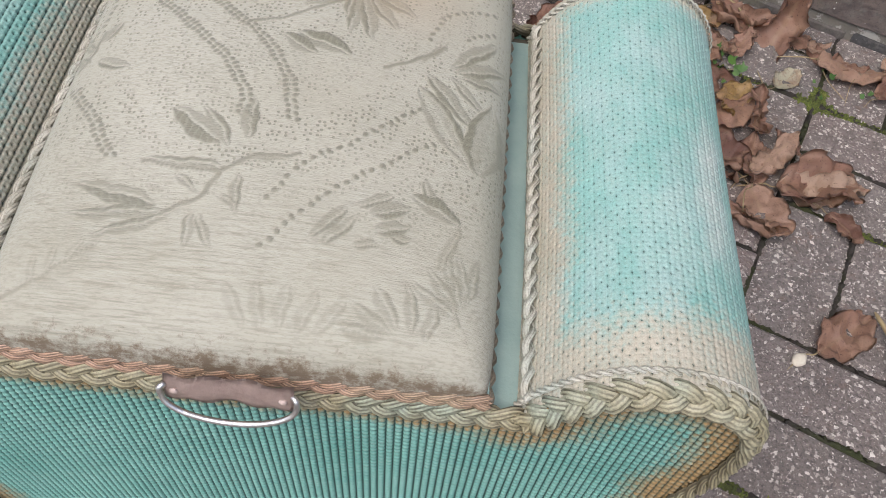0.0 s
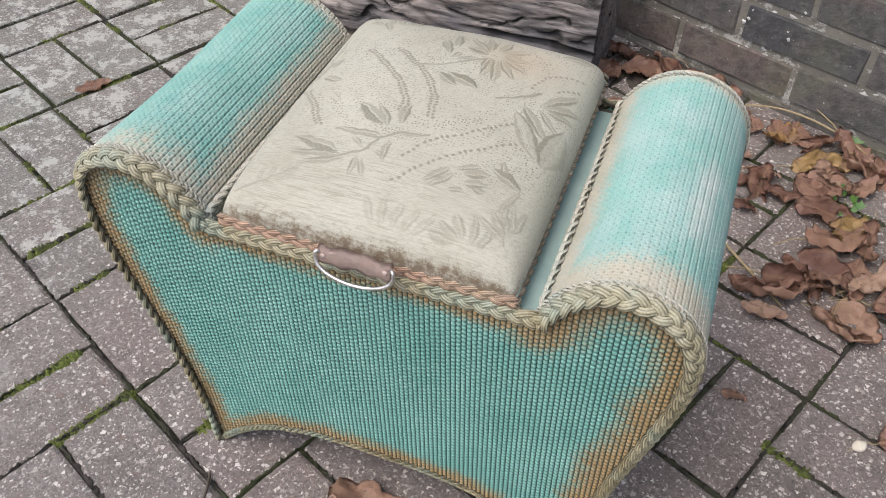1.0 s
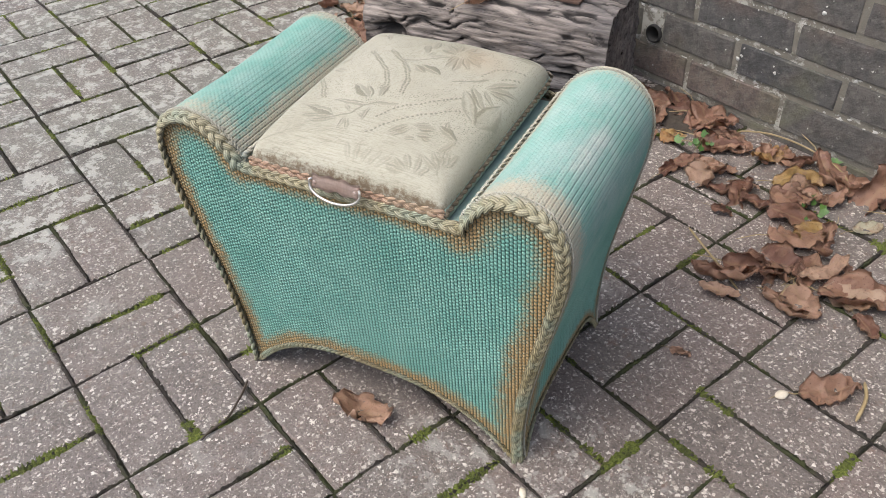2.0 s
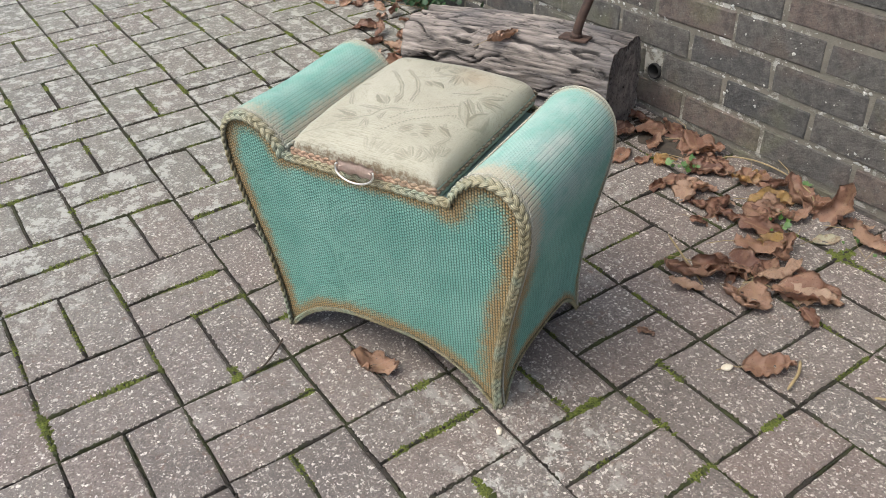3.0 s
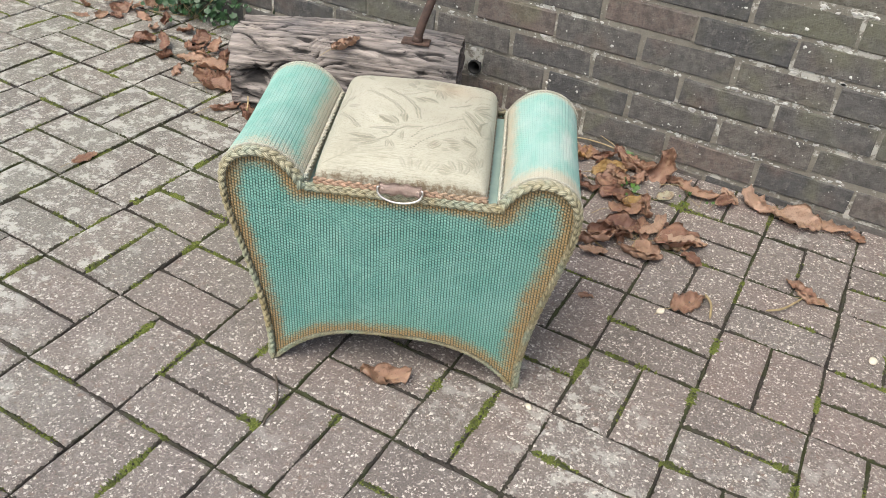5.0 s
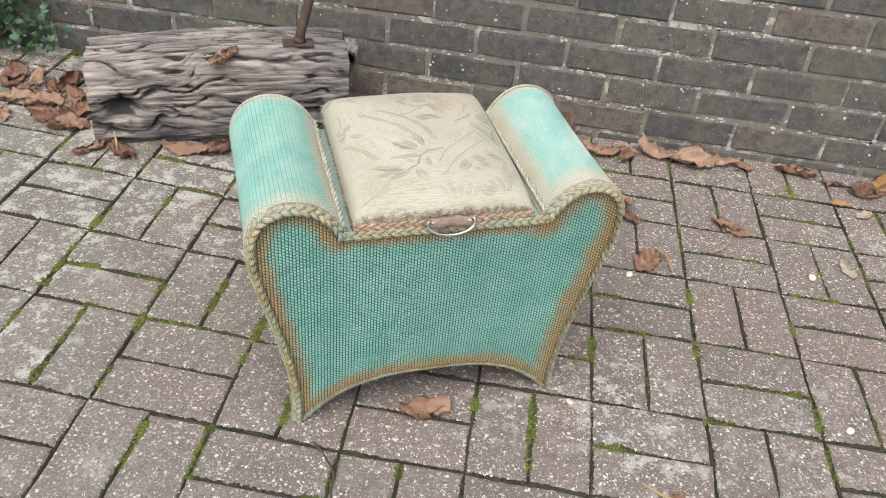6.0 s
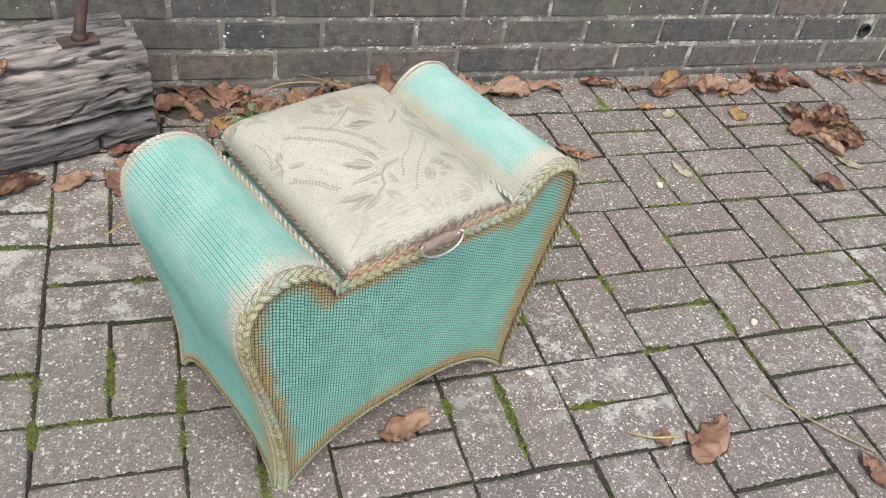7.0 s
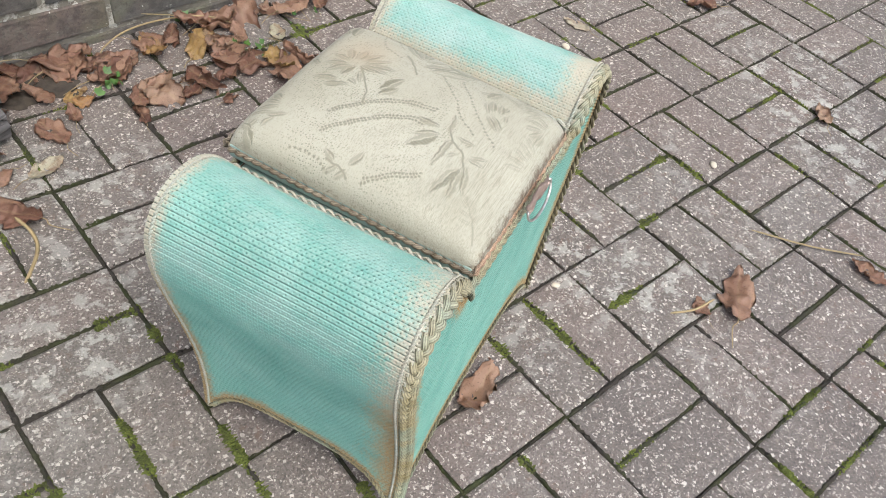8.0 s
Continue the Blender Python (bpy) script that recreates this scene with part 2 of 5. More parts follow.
def leaf_material(name, *stops):
    """A dry leaf: blotched between tan and dark red-brown, with a paler rib."""
    n = Nodes(name, 0.36)
    base = n.ramp(n.random(), *stops)
    base = n.mix(n.ramp(n.noise(5, 5, 0.7), (0.52, 0.0), (0.74, 0.7)), base, (0.12, 0.052, 0.033))
    base = n.mix(n.ramp(n.noise(2.3, 3, 0.6), (0.45, 0.0), (0.68, 0.7)), base, (0.50, 0.325, 0.215))
    base = n.mix(n.ramp(n.noise(40, 3, 0.7), (0.60, 0.0), (0.68, 0.6)), base, (0.05, 0.026, 0.018))
    base = n.mix(n.math("MULTIPLY", n.attr("rib"), 0.45), base, (0.47, 0.33, 0.20))
    n.colour(base)
    n.bump(n.noise(18, 6, 0.8), 0.7, 0.0016)
    return n.mat


def plain_material(name, a, b, scale=40, rough=0.6, metal=0.0, strength=0.4):
    n = Nodes(name, rough, metal)
    f = n.noise(scale, 4, 0.65)
    n.colour(n.mix(n.ramp(f, (0.3, 0.0), (0.7, 1.0)), a, b))
    n.bump(n.noise(scale * 6, 3, 0.7), strength, 0.001)
    return n.mat


def joint_material():
    n = Nodes("joint_grit", 0.95)
    place = n.world_place()
    base = n.mix(n.noise(140, 4, 0.75, place), (0.013, 0.011, 0.009), (0.078, 0.064, 0.050))
    base = n.mix(n.ramp(n.noise(7, 4, 0.65, place), (0.44, 0.0), (0.60, 0.85)), base, n.mix(n.noise(300, 3, 0.7, place), (0.018, 0.024, 0.006), (0.075, 0.088, 0.020)))
    n.colour(base)
    n.bump(n.noise(260, 4, 0.8, place), 1.0, 0.004)
    return n.mat


def moss_material():
    n = Nodes("joint_moss", 0.95)
    place = n.world_place()
    base = n.ramp(n.noise(420, 4, 0.8, place), (0.32, (0.022, 0.027, 0.005)), (0.48, (0.105, 0.132, 0.018)), (0.64, (0.25, 0.285, 0.045)))
    base = n.mix(n.ramp(n.noise(30, 3, 0.6, place), (0.45, 0.0), (0.65, 0.7)), base, (0.045, 0.050, 0.013))
    n.colour(base)
    n.bump(n.noise(500, 4, 0.8, place), 1.0, 0.004)
    return n.mat


PAVER = paver_material("concrete_paver", False)
PAVER_FAR = paver_material("concrete_paver_far", True)
GRIT = joint_material()
BRICK = brick_material()
MORTAR = mortar_material()
WEAVE = weave_material()
CORD_GREEN = cord_material("gilded_green_cord", (0.285, 0.235, 0.110), (0.420, 0.370, 0.220), (0.285, 0.355, 0.265), 0.6, 0.25)
CORD_PALE = cord_material("pale_worn_cord", (0.38, 0.355, 0.27), (0.55, 0.525, 0.43), (0.36, 0.405, 0.34))
CORD_COPPER = cord_material("copper_cord", (0.38, 0.225, 0.14), (0.53, 0.35, 0.235), (0.43, 0.33, 0.21), 0.5)
CORD_BROWN = cord_material("brown_cord", (0.22, 0.175, 0.12), (0.38, 0.32, 0.235), (0.19, 0.155, 0.11))
DAMASK = damask_material()
TEAL_BOARD = plain_material("teal_painted_board", (0.26, 0.36, 0.32), (0.33, 0.43, 0.375), 30, 0.6)
LINING = plain_material("bare_lining_board", (0.10, 0.08, 0.06), (0.15, 0.125, 0.09), 30, 0.85)
COPPER = plain_material("tarnished_copper", (0.34, 0.25, 0.205), (0.56, 0.44, 0.375), 60, 0.42, 0.15)
WIRE = plain_material("worn_steel_wire", (0.52, 0.49, 0.44), (0.74, 0.71, 0.66), 80, 0.3, 0.9)
TIMBER = wood_material("weathered_timber", (0.41, 0.355, 0.31), (0.195, 0.168, 0.148), (0.014, 0.012, 0.011), (0.30, 2.6, 2.8), 14)
RUST = plain_material("rusted_iron", (0.050, 0.036, 0.030), (0.115, 0.070, 0.052), 50, 0.8, 0.3, 0.8)
LEAF_BROWN = leaf_material("dry_brown_leaf", (0.0, (0.19, 0.090, 0.060)), (0.35, (0.34, 0.190, 0.128)), (0.75, (0.45, 0.280, 0.192)), (1.0, (0.53, 0.380, 0.270)))
LEAF_TAN = leaf_material("dry_tan_leaf", (0.0, (0.46, 0.290, 0.195)), (1.0, (0.58, 0.405, 0.295)))
LEAF_YELLOW = leaf_material("yellow_leaf", (0.0, (0.46, 0.29, 0.11)), (0.6, (0.50, 0.36, 0.15)), (1.0, (0.52, 0.25, 0.10)))
LEAF_PALE = leaf_material("pale_leaf", (0.0, (0.56, 0.53, 0.38)), (1.0, (0.66, 0.61, 0.47)))
TWIG = plain_material("dark_twig", (0.035, 0.026, 0.018), (0.085, 0.062, 0.042), 60)
STALK = plain_material("straw_stalk", (0.22, 0.165, 0.08), (0.37, 0.285, 0.145), 60)
MOSS = moss_material()
IVY = plain_material("ivy_leaf", (0.012, 0.036, 0.013), (0.042, 0.095, 0.030), 30, 0.45)
GREEN = plain_material("fresh_green_leaf", (0.035, 0.085, 0.018), (0.10, 0.19, 0.035), 40, 0.5)
LICHEN = plain_material("white_lichen", (0.34, 0.33, 0.30), (0.62, 0.61, 0.56), 120, 0.95)
PEBBLE = plain_material("pale_pebble", (0.50, 0.44, 0.33), (0.68, 0.62, 0.50), 90, 0.7)
DARK = plain_material("dark_pipe", (0.012, 0.011, 0.010), (0.030, 0.028, 0.025), 40, 0.8)
SHADE_SOIL = plain_material("shade_soil", (0.03, 0.024, 0.018), (0.07, 0.055, 0.04), 60, 0.95, 0.0, 1.0)

# ---- mesh helpers ----


def link_mesh(name, mesh, material, parent=None, label="", smooth=True):
    if material:
        mesh.materials.append(material)
    mesh.polygons.foreach_set("use_smooth", [smooth] * len(mesh.polygons))
    ob = new(name, mesh)
    ob.parent = parent
    if label:
        ob["label"] = label
    return ob


def part(name, bm, material, parent, label="", smooth=False):
    mesh = bpy.data.meshes.new(name)
    bm.to_mesh(mesh)
    bm.free()
    return link_mesh(name, mesh, material, parent, label, smooth)


def array_mesh(name, verts, quads):
    """A mesh of quads from arrays."""
    verts, quads = np.asarray(verts, np.float32), np.asarray(quads, np.int32)
    mesh = bpy.data.meshes.new(name)
    mesh.vertices.add(len(verts))
    mesh.vertices.foreach_set("co", verts.ravel())
    mesh.loops.add(quads.size)
    mesh.loops.foreach_set("vertex_index", quads.ravel())
    mesh.polygons.add(len(quads))
    mesh.polygons.foreach_set("loop_start", np.arange(0, quads.size, 4, dtype=np.int32))
    mesh.polygons.foreach_set("loop_total", np.full(len(quads), 4, np.int32))
    mesh.update(calc_edges=True)
    return mesh


def grid_quads(n, m, flip=False, wrap=False):
    i, j = np.meshgrid(np.arange(n - 1), np.arange(m if wrap else m - 1), indexing="ij")
    k = (j + 1) % m
    q = np.stack([i * m + j, (i + 1) * m + j, (i + 1) * m + k, i * m + k], -1).reshape(-1, 4)
    return q[:, ::-1] if flip else q


def give(mesh, name, values):
    layer = mesh.attributes.new(name, "FLOAT", "POINT")
    layer.data.foreach_set("value", np.asarray(values, np.float32).ravel())


def tubes(lines, radii, sides=6):
    """One array mesh of round cords along several lines of points, each closed at its ends."""
    verts, quads, base = [], [], 0
    turn = np.linspace(0, 2 * np.pi, sides, endpoint=False)
    for line, radius in zip(lines, radii):
        line = np.asarray(line, float)
        n = len(line)
        radius = np.broadcast_to(radius, (n,)).copy()
        radius[0] *= 0.4
        radius[-1] *= 0.4
        tan = np.gradient(line, axis=0)
        tan /= np.linalg.norm(tan, axis=1, keepdims=True) + 1e-9
        ref = np.where(np.abs(tan[:, 2:3]) > 0.9, [[1.0, 0, 0]], [[0, 0, 1.0]])
        a = np.cross(tan, ref)
        a /= np.linalg.norm(a, axis=1, keepdims=True) + 1e-9
        for k in range(1, n):
            v = a[k - 1] - tan[k] * (a[k - 1] @ tan[k])
            if np.linalg.norm(v) > 1e-4:
                a[k] = v / np.linalg.norm(v)
        b = np.cross(tan, a)
        ring = line[:, None] + radius[:, None, None] * (np.cos(turn)[None, :, None] * a[:, None] + np.sin(turn)[None, :, None] * b[:, None])
        verts.append(ring.reshape(-1, 3))
        quads.append(grid_quads(n, sides, wrap=True) + base)
        caps = [[base + (0 if k == 0 else k), base + k + 1, base + (k + 2), base + (k + 3) % sides] for k in (0,)] if sides >= 4 else []
        quads += [np.array(caps)] if caps else []
        base += n * sides
    return np.concatenate(verts), np.concatenate(quads)


def resample(points, step):
    points = np.asarray(points, float)
    d = np.r_[0, np.cumsum(np.linalg.norm(np.diff(points[:, :3], axis=0), axis=1))]
    n = max(int(d[-1] / step) + 1, 3)
    s = np.linspace(0, d[-1], n)
    return np.stack([np.interp(s, d, points[:, k]) for k in range(points.shape[1])], 1), s


def spline(points, per=8):
    """Catmull-Rom through the points."""
    p = np.asarray(points, float)
    p = np.vstack([2 * p[0] - p[1], p, 2 * p[-1] - p[-2]])
    out = []
    for k in range(1, len(p) - 2):
        t = np.linspace(0, 1, per, endpoint=False)[:, None]
        a, b, c, d = p[k - 1], p[k], p[k + 1], p[k + 2]
        out.append(0.5 * (2 * b + (c - a) * t + (2 * a - 5 * b + 4 * c - d) * t**2 + (3 * b - a - 3 * c + d) * t**3))
    return np.vstack(out + [p[-2:-1]])


def braid(points, normals, width, pitch, strands=3, fibres=4, thick=0.55, seed=0):
    """Strands plaited along a line: width across, pitch for one full crossing; each strand is a flat bundle of fibres."""
    both, s = resample(np.hstack([points, normals]), pitch / 13)
    line, up = both[:, :3], both[:, 3:]
    tan = np.gradient(line, axis=0)
    tan /= np.linalg.norm(tan, axis=1, keepdims=True)
    up = up - tan * (up * tan).sum(1, keepdims=True)
    up /= np.linalg.norm(up, axis=1, keepdims=True)
    side = np.cross(tan, up)
    rnd = np.random.RandomState(seed)
    lobes = 2 * fibres
    turn = np.linspace(0, 2 * np.pi, 3 * lobes, endpoint=False)
    strand_w = width * (0.45 if strands > 2 else 0.54)
    verts, quads, deep = [], [], []
    slack = 1 + 0.10 * smooth_noise(s * 40, s * 0, 1.0, seed)
    for k in range(strands):
        ph = 2 * np.pi * (s / pitch + k / strands) + 0.25 * smooth_noise(s * 30, s * 0 + k, 1.0, seed + 3)
        lat = (width - strand_w) / 2 * np.sin(ph) * slack
        hgt = width * thick * (0.34 * np.sin(2 * ph) + 0.24) if strands > 2 else width * thick * (0.5 * np.cos(ph) + 0.5)
        mid = line + side * lat[:, None] + up * hgt[:, None]
        t = np.gradient(mid, axis=0)
        t /= np.linalg.norm(t, axis=1, keepdims=True)
        u = up - t * (up * t).sum(1, keepdims=True)
        u /= np.linalg.norm(u, axis=1, keepdims=True)
        v = np.cross(t, u)
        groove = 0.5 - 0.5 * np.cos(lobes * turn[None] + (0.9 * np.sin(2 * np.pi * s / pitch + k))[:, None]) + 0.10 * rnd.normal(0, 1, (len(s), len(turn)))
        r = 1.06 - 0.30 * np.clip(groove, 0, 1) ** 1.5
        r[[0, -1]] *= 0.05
        # Painted shade: darker in the grooves and where a strand passes under.
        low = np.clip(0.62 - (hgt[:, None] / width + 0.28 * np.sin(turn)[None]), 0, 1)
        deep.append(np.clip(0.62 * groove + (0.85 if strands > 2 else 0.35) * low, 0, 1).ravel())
        ring = mid[:, None] + 0.5 * strand_w * r[..., None] * (np.cos(turn)[None, :, None] * v[:, None] + 0.62 * np.sin(turn)[None, :, None] * u[:, None])
        quads.append(grid_quads(len(s), len(turn), wrap=True) + sum(len(q) for q in verts))
        verts.append(ring.reshape(-1, 3))
    # Bound together at both ends.
    step = len(s) * len(turn)
    for k in range(strands - 1):
        for i in (k * step, k * step + (len(s) - 1) * len(turn)):
            quads.append(np.array([[i, i + 1, i + 1 + step, i + step]]))
    return np.concatenate(verts), np.concatenate(quads), np.concatenate(deep)


def smooth_noise(a, b, scale, seed):
    rnd = np.random.RandomState(seed)
    out = 0
    for k in range(5):
        p, q = rnd.normal(0, scale, 2), rnd.uniform(0, 7)
        out = out + np.sin(a * p[0] + b * p[1] + q)
    return out / 5


def box(bm, lo, hi, m=None):
    made = bmesh.ops.create_cube(bm, size=1.0)["verts"]
    lo, hi = Vector(lo), Vector(hi)
    for v in made:
        v.co = Vector([(a + b) / 2 + c * (b - a) for a, b, c in zip(lo, hi, v.co)])
        if m:
            v.co = m @ v.co
    return made


def bevelled_box(lo, hi, width, segments=2):
    bm = bmesh.new()
    box(bm, lo, hi)
    bmesh.ops.bevel(bm, geom=bm.edges[:], offset=width, segments=segments, affect="EDGES", profile=0.6)
    return bm


# ---- ground and wall ----
L = 0.205
WALL_Y = 0.786
GROUND = tagged(new("ground", None), "grey block paving in a basket-weave pattern with mossy joints", "paving", kind="structure")


def shifted(x, y):
    """The paving wanders a little to one side."""
    w = max(0.0, -0.4 - x)
    return x - 0.04 * w, y + 0.045 * min(w, 1.2) * min(1.0, max(0.0, (y + 0.75) / 0.9))


def ground_z(x):
    """The paving rises gently to one side."""
    return 0.03 * min(max(0.0, -0.45 - x), 1.4)


bm = bmesh.new()
far = 60.0
rows = [[bm.verts.new((x, y, ground_z(x) - 0.0052)) for y in (-far, far)] for x in (-far, -1.85, -1.2, -0.45, far)]
for a, b in zip(rows, rows[1:]):
    bm.faces.new((a[0], b[0], b[1], a[1]))
part("joint_bed", bm, GRIT, GROUND, "dark gritty joint filling with moss")

# ---- stool ----
STOOL_AT = pose(-0.2885, -0.2762, 0, 0, 0, 23.5)
DEPTH = 0.305
PITCH = 0.0048
ARM_PITCH = 0.0068

lower = spline([(0.2265, 0.0), (0.2255, 0.05), (0.2295, 0.10), (0.237, 0.15), (0.247, 0.20), (0.259, 0.25), (0.271, 0.30), (0.280, 0.345), (0.282, 0.385)])
upper = spline([(0.282, 0.385), (0.277, 0.408), (0.263, 0.429), (0.244, 0.441), (0.221, 0.4455), (0.196, 0.441), (0.173, 0.426), (0.156, 0.405), (0.147, 0.385)])
PROFILE = np.vstack([lower, upper[1:]])


def profile(m):
    """The outline of one side; one arm stops a little further out."""
    p = PROFILE.copy()
    if m > 0:
        p[:, 0] += 0.006 * np.clip((0.228 - p[:, 0]) / 0.07, 0, 1) * (p[:, 1] > 0.38)
    return p


def front_y(z):
    return 0.0 * z


def arch_front(x):
    return 0.09 * np.clip(1 - (np.abs(x) / 0.217) ** 3, 0, 1)


def arch_side(y):
    return 0.062 * np.clip(1 - (np.abs(y - DEPTH / 2) / (DEPTH / 2 - 0.012)) ** 4, 0, 1)


def weave_height(u, v):
    """Plain weave of round cords: ribs along v, each crossed in turn."""
    rib = np.floor(u + 1e-5)
    off = u - rib - 0.5
    across = np.sqrt(np.clip(1 - (2 * off) ** 2, 0, 1))
    drift = 0.22 * np.sin(12.9 * rib) + 0.10 * np.sin(1.7 * rib) + 0.08 * np.sin(0.31 * rib * v % 6.3)
    beat = 0.5 + 0.5 * np.cos(2 * np.pi * (0.86 * v + 0.5 * (rib % 2) + drift) + 1.3 * off)
    beat = beat**0.7
    return (0.06 + 0.94 * across) * (0.32 + 0.68 * beat)


def roll_height(u, v, groove, wide):
    """Basket weave pulled flat over the roll: cells of paired cords that pass over in turn, with a small hole at every second corner."""
    i, j = np.floor(u + 1e-4), np.floor(v + 1e-4)
    a, b = u - i - 0.5, v - j - 0.5
    turned = (i + j) % 2 > 0.5
    a, b = np.where(turned, b, a), np.where(turned, a, b)
    low = 0.16 * np.clip(np.abs(a) * 2, 0, 1) ** 4 + 0.10 * np.clip(np.abs(b) * 2, 0, 1) ** 3 + 0.10 * np.exp(-((a / 0.12) ** 2))
    p, q = np.round(u), np.round(v)
    hole = np.exp(-(((u - p) / (0.21 * wide)) ** 2) - ((v - q) / (0.25 * wide)) ** 2) * ((p + q) % 2 < 0.5) * (0.75 + 0.35 * np.sin(12.9 * p + 7.7 * q))
    line = np.exp(-(((u - p) / 0.18) ** 2)) * (p % 2 < 0.5)
    return 1 - np.clip(low + 0.80 * wide * hole + groove * line, 0, 1)


def edge_reach(points, line, reach):
    """1 on the line, falling to 0 at the distance reach."""
    best = np.full(len(points), 9.0)
    for a in range(0, len(points), 40000):
        d = np.linalg.norm(points[a : a + 40000, None] - line[None], axis=2)
        best[a : a + 40000] = d.min(1)
    return np.clip(1 - best / reach, 0, 1)


def front_outline():
    x = np.linspace(-0.222, 0.222, 90)
    right = profile(1)[::3]
    return right, np.stack([x, arch_front(x)], 1)


def front_panel(name, parent, y_at, sign, fine, label):
    """The flared front (or back) with its arched foot and the two scrolls at its top."""
    step = PITCH / 6 if fine else 0.006
    half, nz = int(0.2822 / step), int(0.447 / step) + 1
    nx = 2 * half + 1
    x = np.arange(-half, half + 1) * step
    ax = np.abs(x)
    low = np.where(ax < 0.2262, arch_front(x), np.interp(ax, np.maximum.accumulate(lower[:, 0]), lower[:, 1]))
    high = np.full(nx, 0.385)
    for m in (1, -1):
        arm = profile(m)[len(lower) - 1 :][::-1]
        on = m * x > arm[0, 0]
        high[on] = np.interp(ax[on], arm[:, 0], arm[:, 1])
    X = np.repeat(x[:, None], nz, 1)
    Z = np.clip((np.arange(nz) * step)[None], low[:, None], high[:, None])
    H = weave_height(X / PITCH + 400, Z / PITCH) if fine else np.zeros_like(X)
    bow = 0.0022 * smooth_noise(X, Z, 11, 4)
    Y = y_at(Z) + sign * (H * 0.0023 + bow)
    quads = grid_quads(nx, nz, flip=sign > 0)
    quads = quads[np.ptp(Z.ravel()[quads], axis=1) > 1e-6]
    mesh = array_mesh(name, np.stack([X, Y, Z], -1).reshape(-1, 3), quads)
    if fine:
        pts = np.stack([X, Z], -1).reshape(-1, 2)
        right, foot = front_outline()
        top = np.stack([np.linspace(-0.16, 0.16, 70), np.full(70, 0.385)], 1)
        e = np.maximum.reduce([edge_reach(pts, right, 0.058), edge_reach(pts, right * [-1, 1], 0.046), 0.95 * edge_reach(pts, foot, 0.040), 0.9 * edge_reach(pts, top, 0.034)])
        give(mesh, "edge", e)
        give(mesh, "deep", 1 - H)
        give(mesh, "wear", np.full(len(pts), 0.12))
        give(mesh, "rub", np.zeros(len(pts)))
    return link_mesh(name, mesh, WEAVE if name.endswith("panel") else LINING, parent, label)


def arm_skin(parent, mirror):
    """The woven side that rises from the foot and rolls over the arm down to the seat."""
    line, s = resample(profile(mirror), ARM_PITCH / 8)
    tan = np.gradient(line, axis=0)
    tan /= np.linalg.norm(tan, axis=1, keepdims=True)
    nrm = np.stack([tan[:, 1], -tan[:, 0]], 1)
    ny = int(DEPTH / 0.00082)
    t = np.linspace(0, 1, ny)
    start = np.interp(arch_side(t * DEPTH), line[:, 1][: len(line) // 2], s[: len(line) // 2])
    n = len(s)
    S = np.maximum(s[:, None], start[None])
    PX, PZ = np.interp(S, s, line[:, 0]), np.interp(S, s, line[:, 1])
    NX, NZ = np.interp(S, s, nrm[:, 0]), np.interp(S, s, nrm[:, 1])
    f = front_y(PZ)
    Y = f + t[None] * (DEPTH - f)
    top = np.clip((PZ - 0.27) / 0.11, 0, 1)
    U = S / (8 * s[1])
    flat = 0.25 + 0.75 * top if mirror > 0 else 0.52 + 0.48 * top
    groove = (0.20 if mirror > 0 else 0.28) + 0.14 * np.clip((S - s[-1] + 0.14) / 0.08, 0, 1) * (mirror < 0)
    groove = groove + 0.50 * np.clip((s[-1] - S - 0.115) / 0.05, 0, 1)
    rows = np.arange(ny)[None] / 4.0 + 0 * S
    H = weave_height(U, Y / PITCH + 60) * (1 - flat) + roll_height(2 * U, rows, groove, 1.0 if mirror > 0 else 1.12) * flat
    sag = (-0.003 * np.sin(np.pi * t))[None] * np.clip((PZ - 0.35) / 0.08, 0, 1) + 0.0014 * smooth_noise(S, Y, 16, 9 + mirror)
    rise = H * (0.0020 if mirror > 0 else 0.0026) + sag
    X, Z = PX + NX * rise, PZ + NZ * rise
    if mirror < 0:
        X = -X
    quads = grid_quads(n, ny, flip=mirror < 0)
    quads = quads[np.ptp(S.ravel()[quads], axis=1) > 1e-6]
    mesh = array_mesh("arm_cover", np.stack([X, Y, Z], -1).reshape(-1, 3), quads)
    inner = np.clip(1.3 - (s[-1] - S) / 0.045, 0, 1)
    e = np.maximum.reduce([(1.0 if mirror > 0 else 0.72) * np.clip(1 - (Y - f) / (0.078 - 0.010 * top), 0, 1), 0.8 * np.clip(1 - (DEPTH - Y) / 0.030, 0, 1), 0.95 * np.clip(1 - (S - start[None]) / 0.035, 0, 1), 0.95 * inner])
    # Bare, bleached patches along the crest of the roll.
    crest = np.exp(-(((s[-1] - S - 0.135) / 0.020) ** 2)) * np.clip(1.15 - np.abs(Y - 0.135) / 0.13, 0, 1)
    give(mesh, "edge", e)
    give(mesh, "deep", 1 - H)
    give(mesh, "wear", 0.15 + (0.80 if mirror > 0 else 0.36) * top)
    give(mesh, "rub", crest * (0.9 if mirror > 0 else 0.15))
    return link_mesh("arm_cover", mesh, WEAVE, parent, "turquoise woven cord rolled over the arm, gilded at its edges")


def rope(name, parent, made, material, label=""):
    mesh = array_mesh(name, *made[:2])
    if len(made) > 2:
        give(mesh, "deep", made[2])
    return link_mesh(name, mesh, material, parent, label)


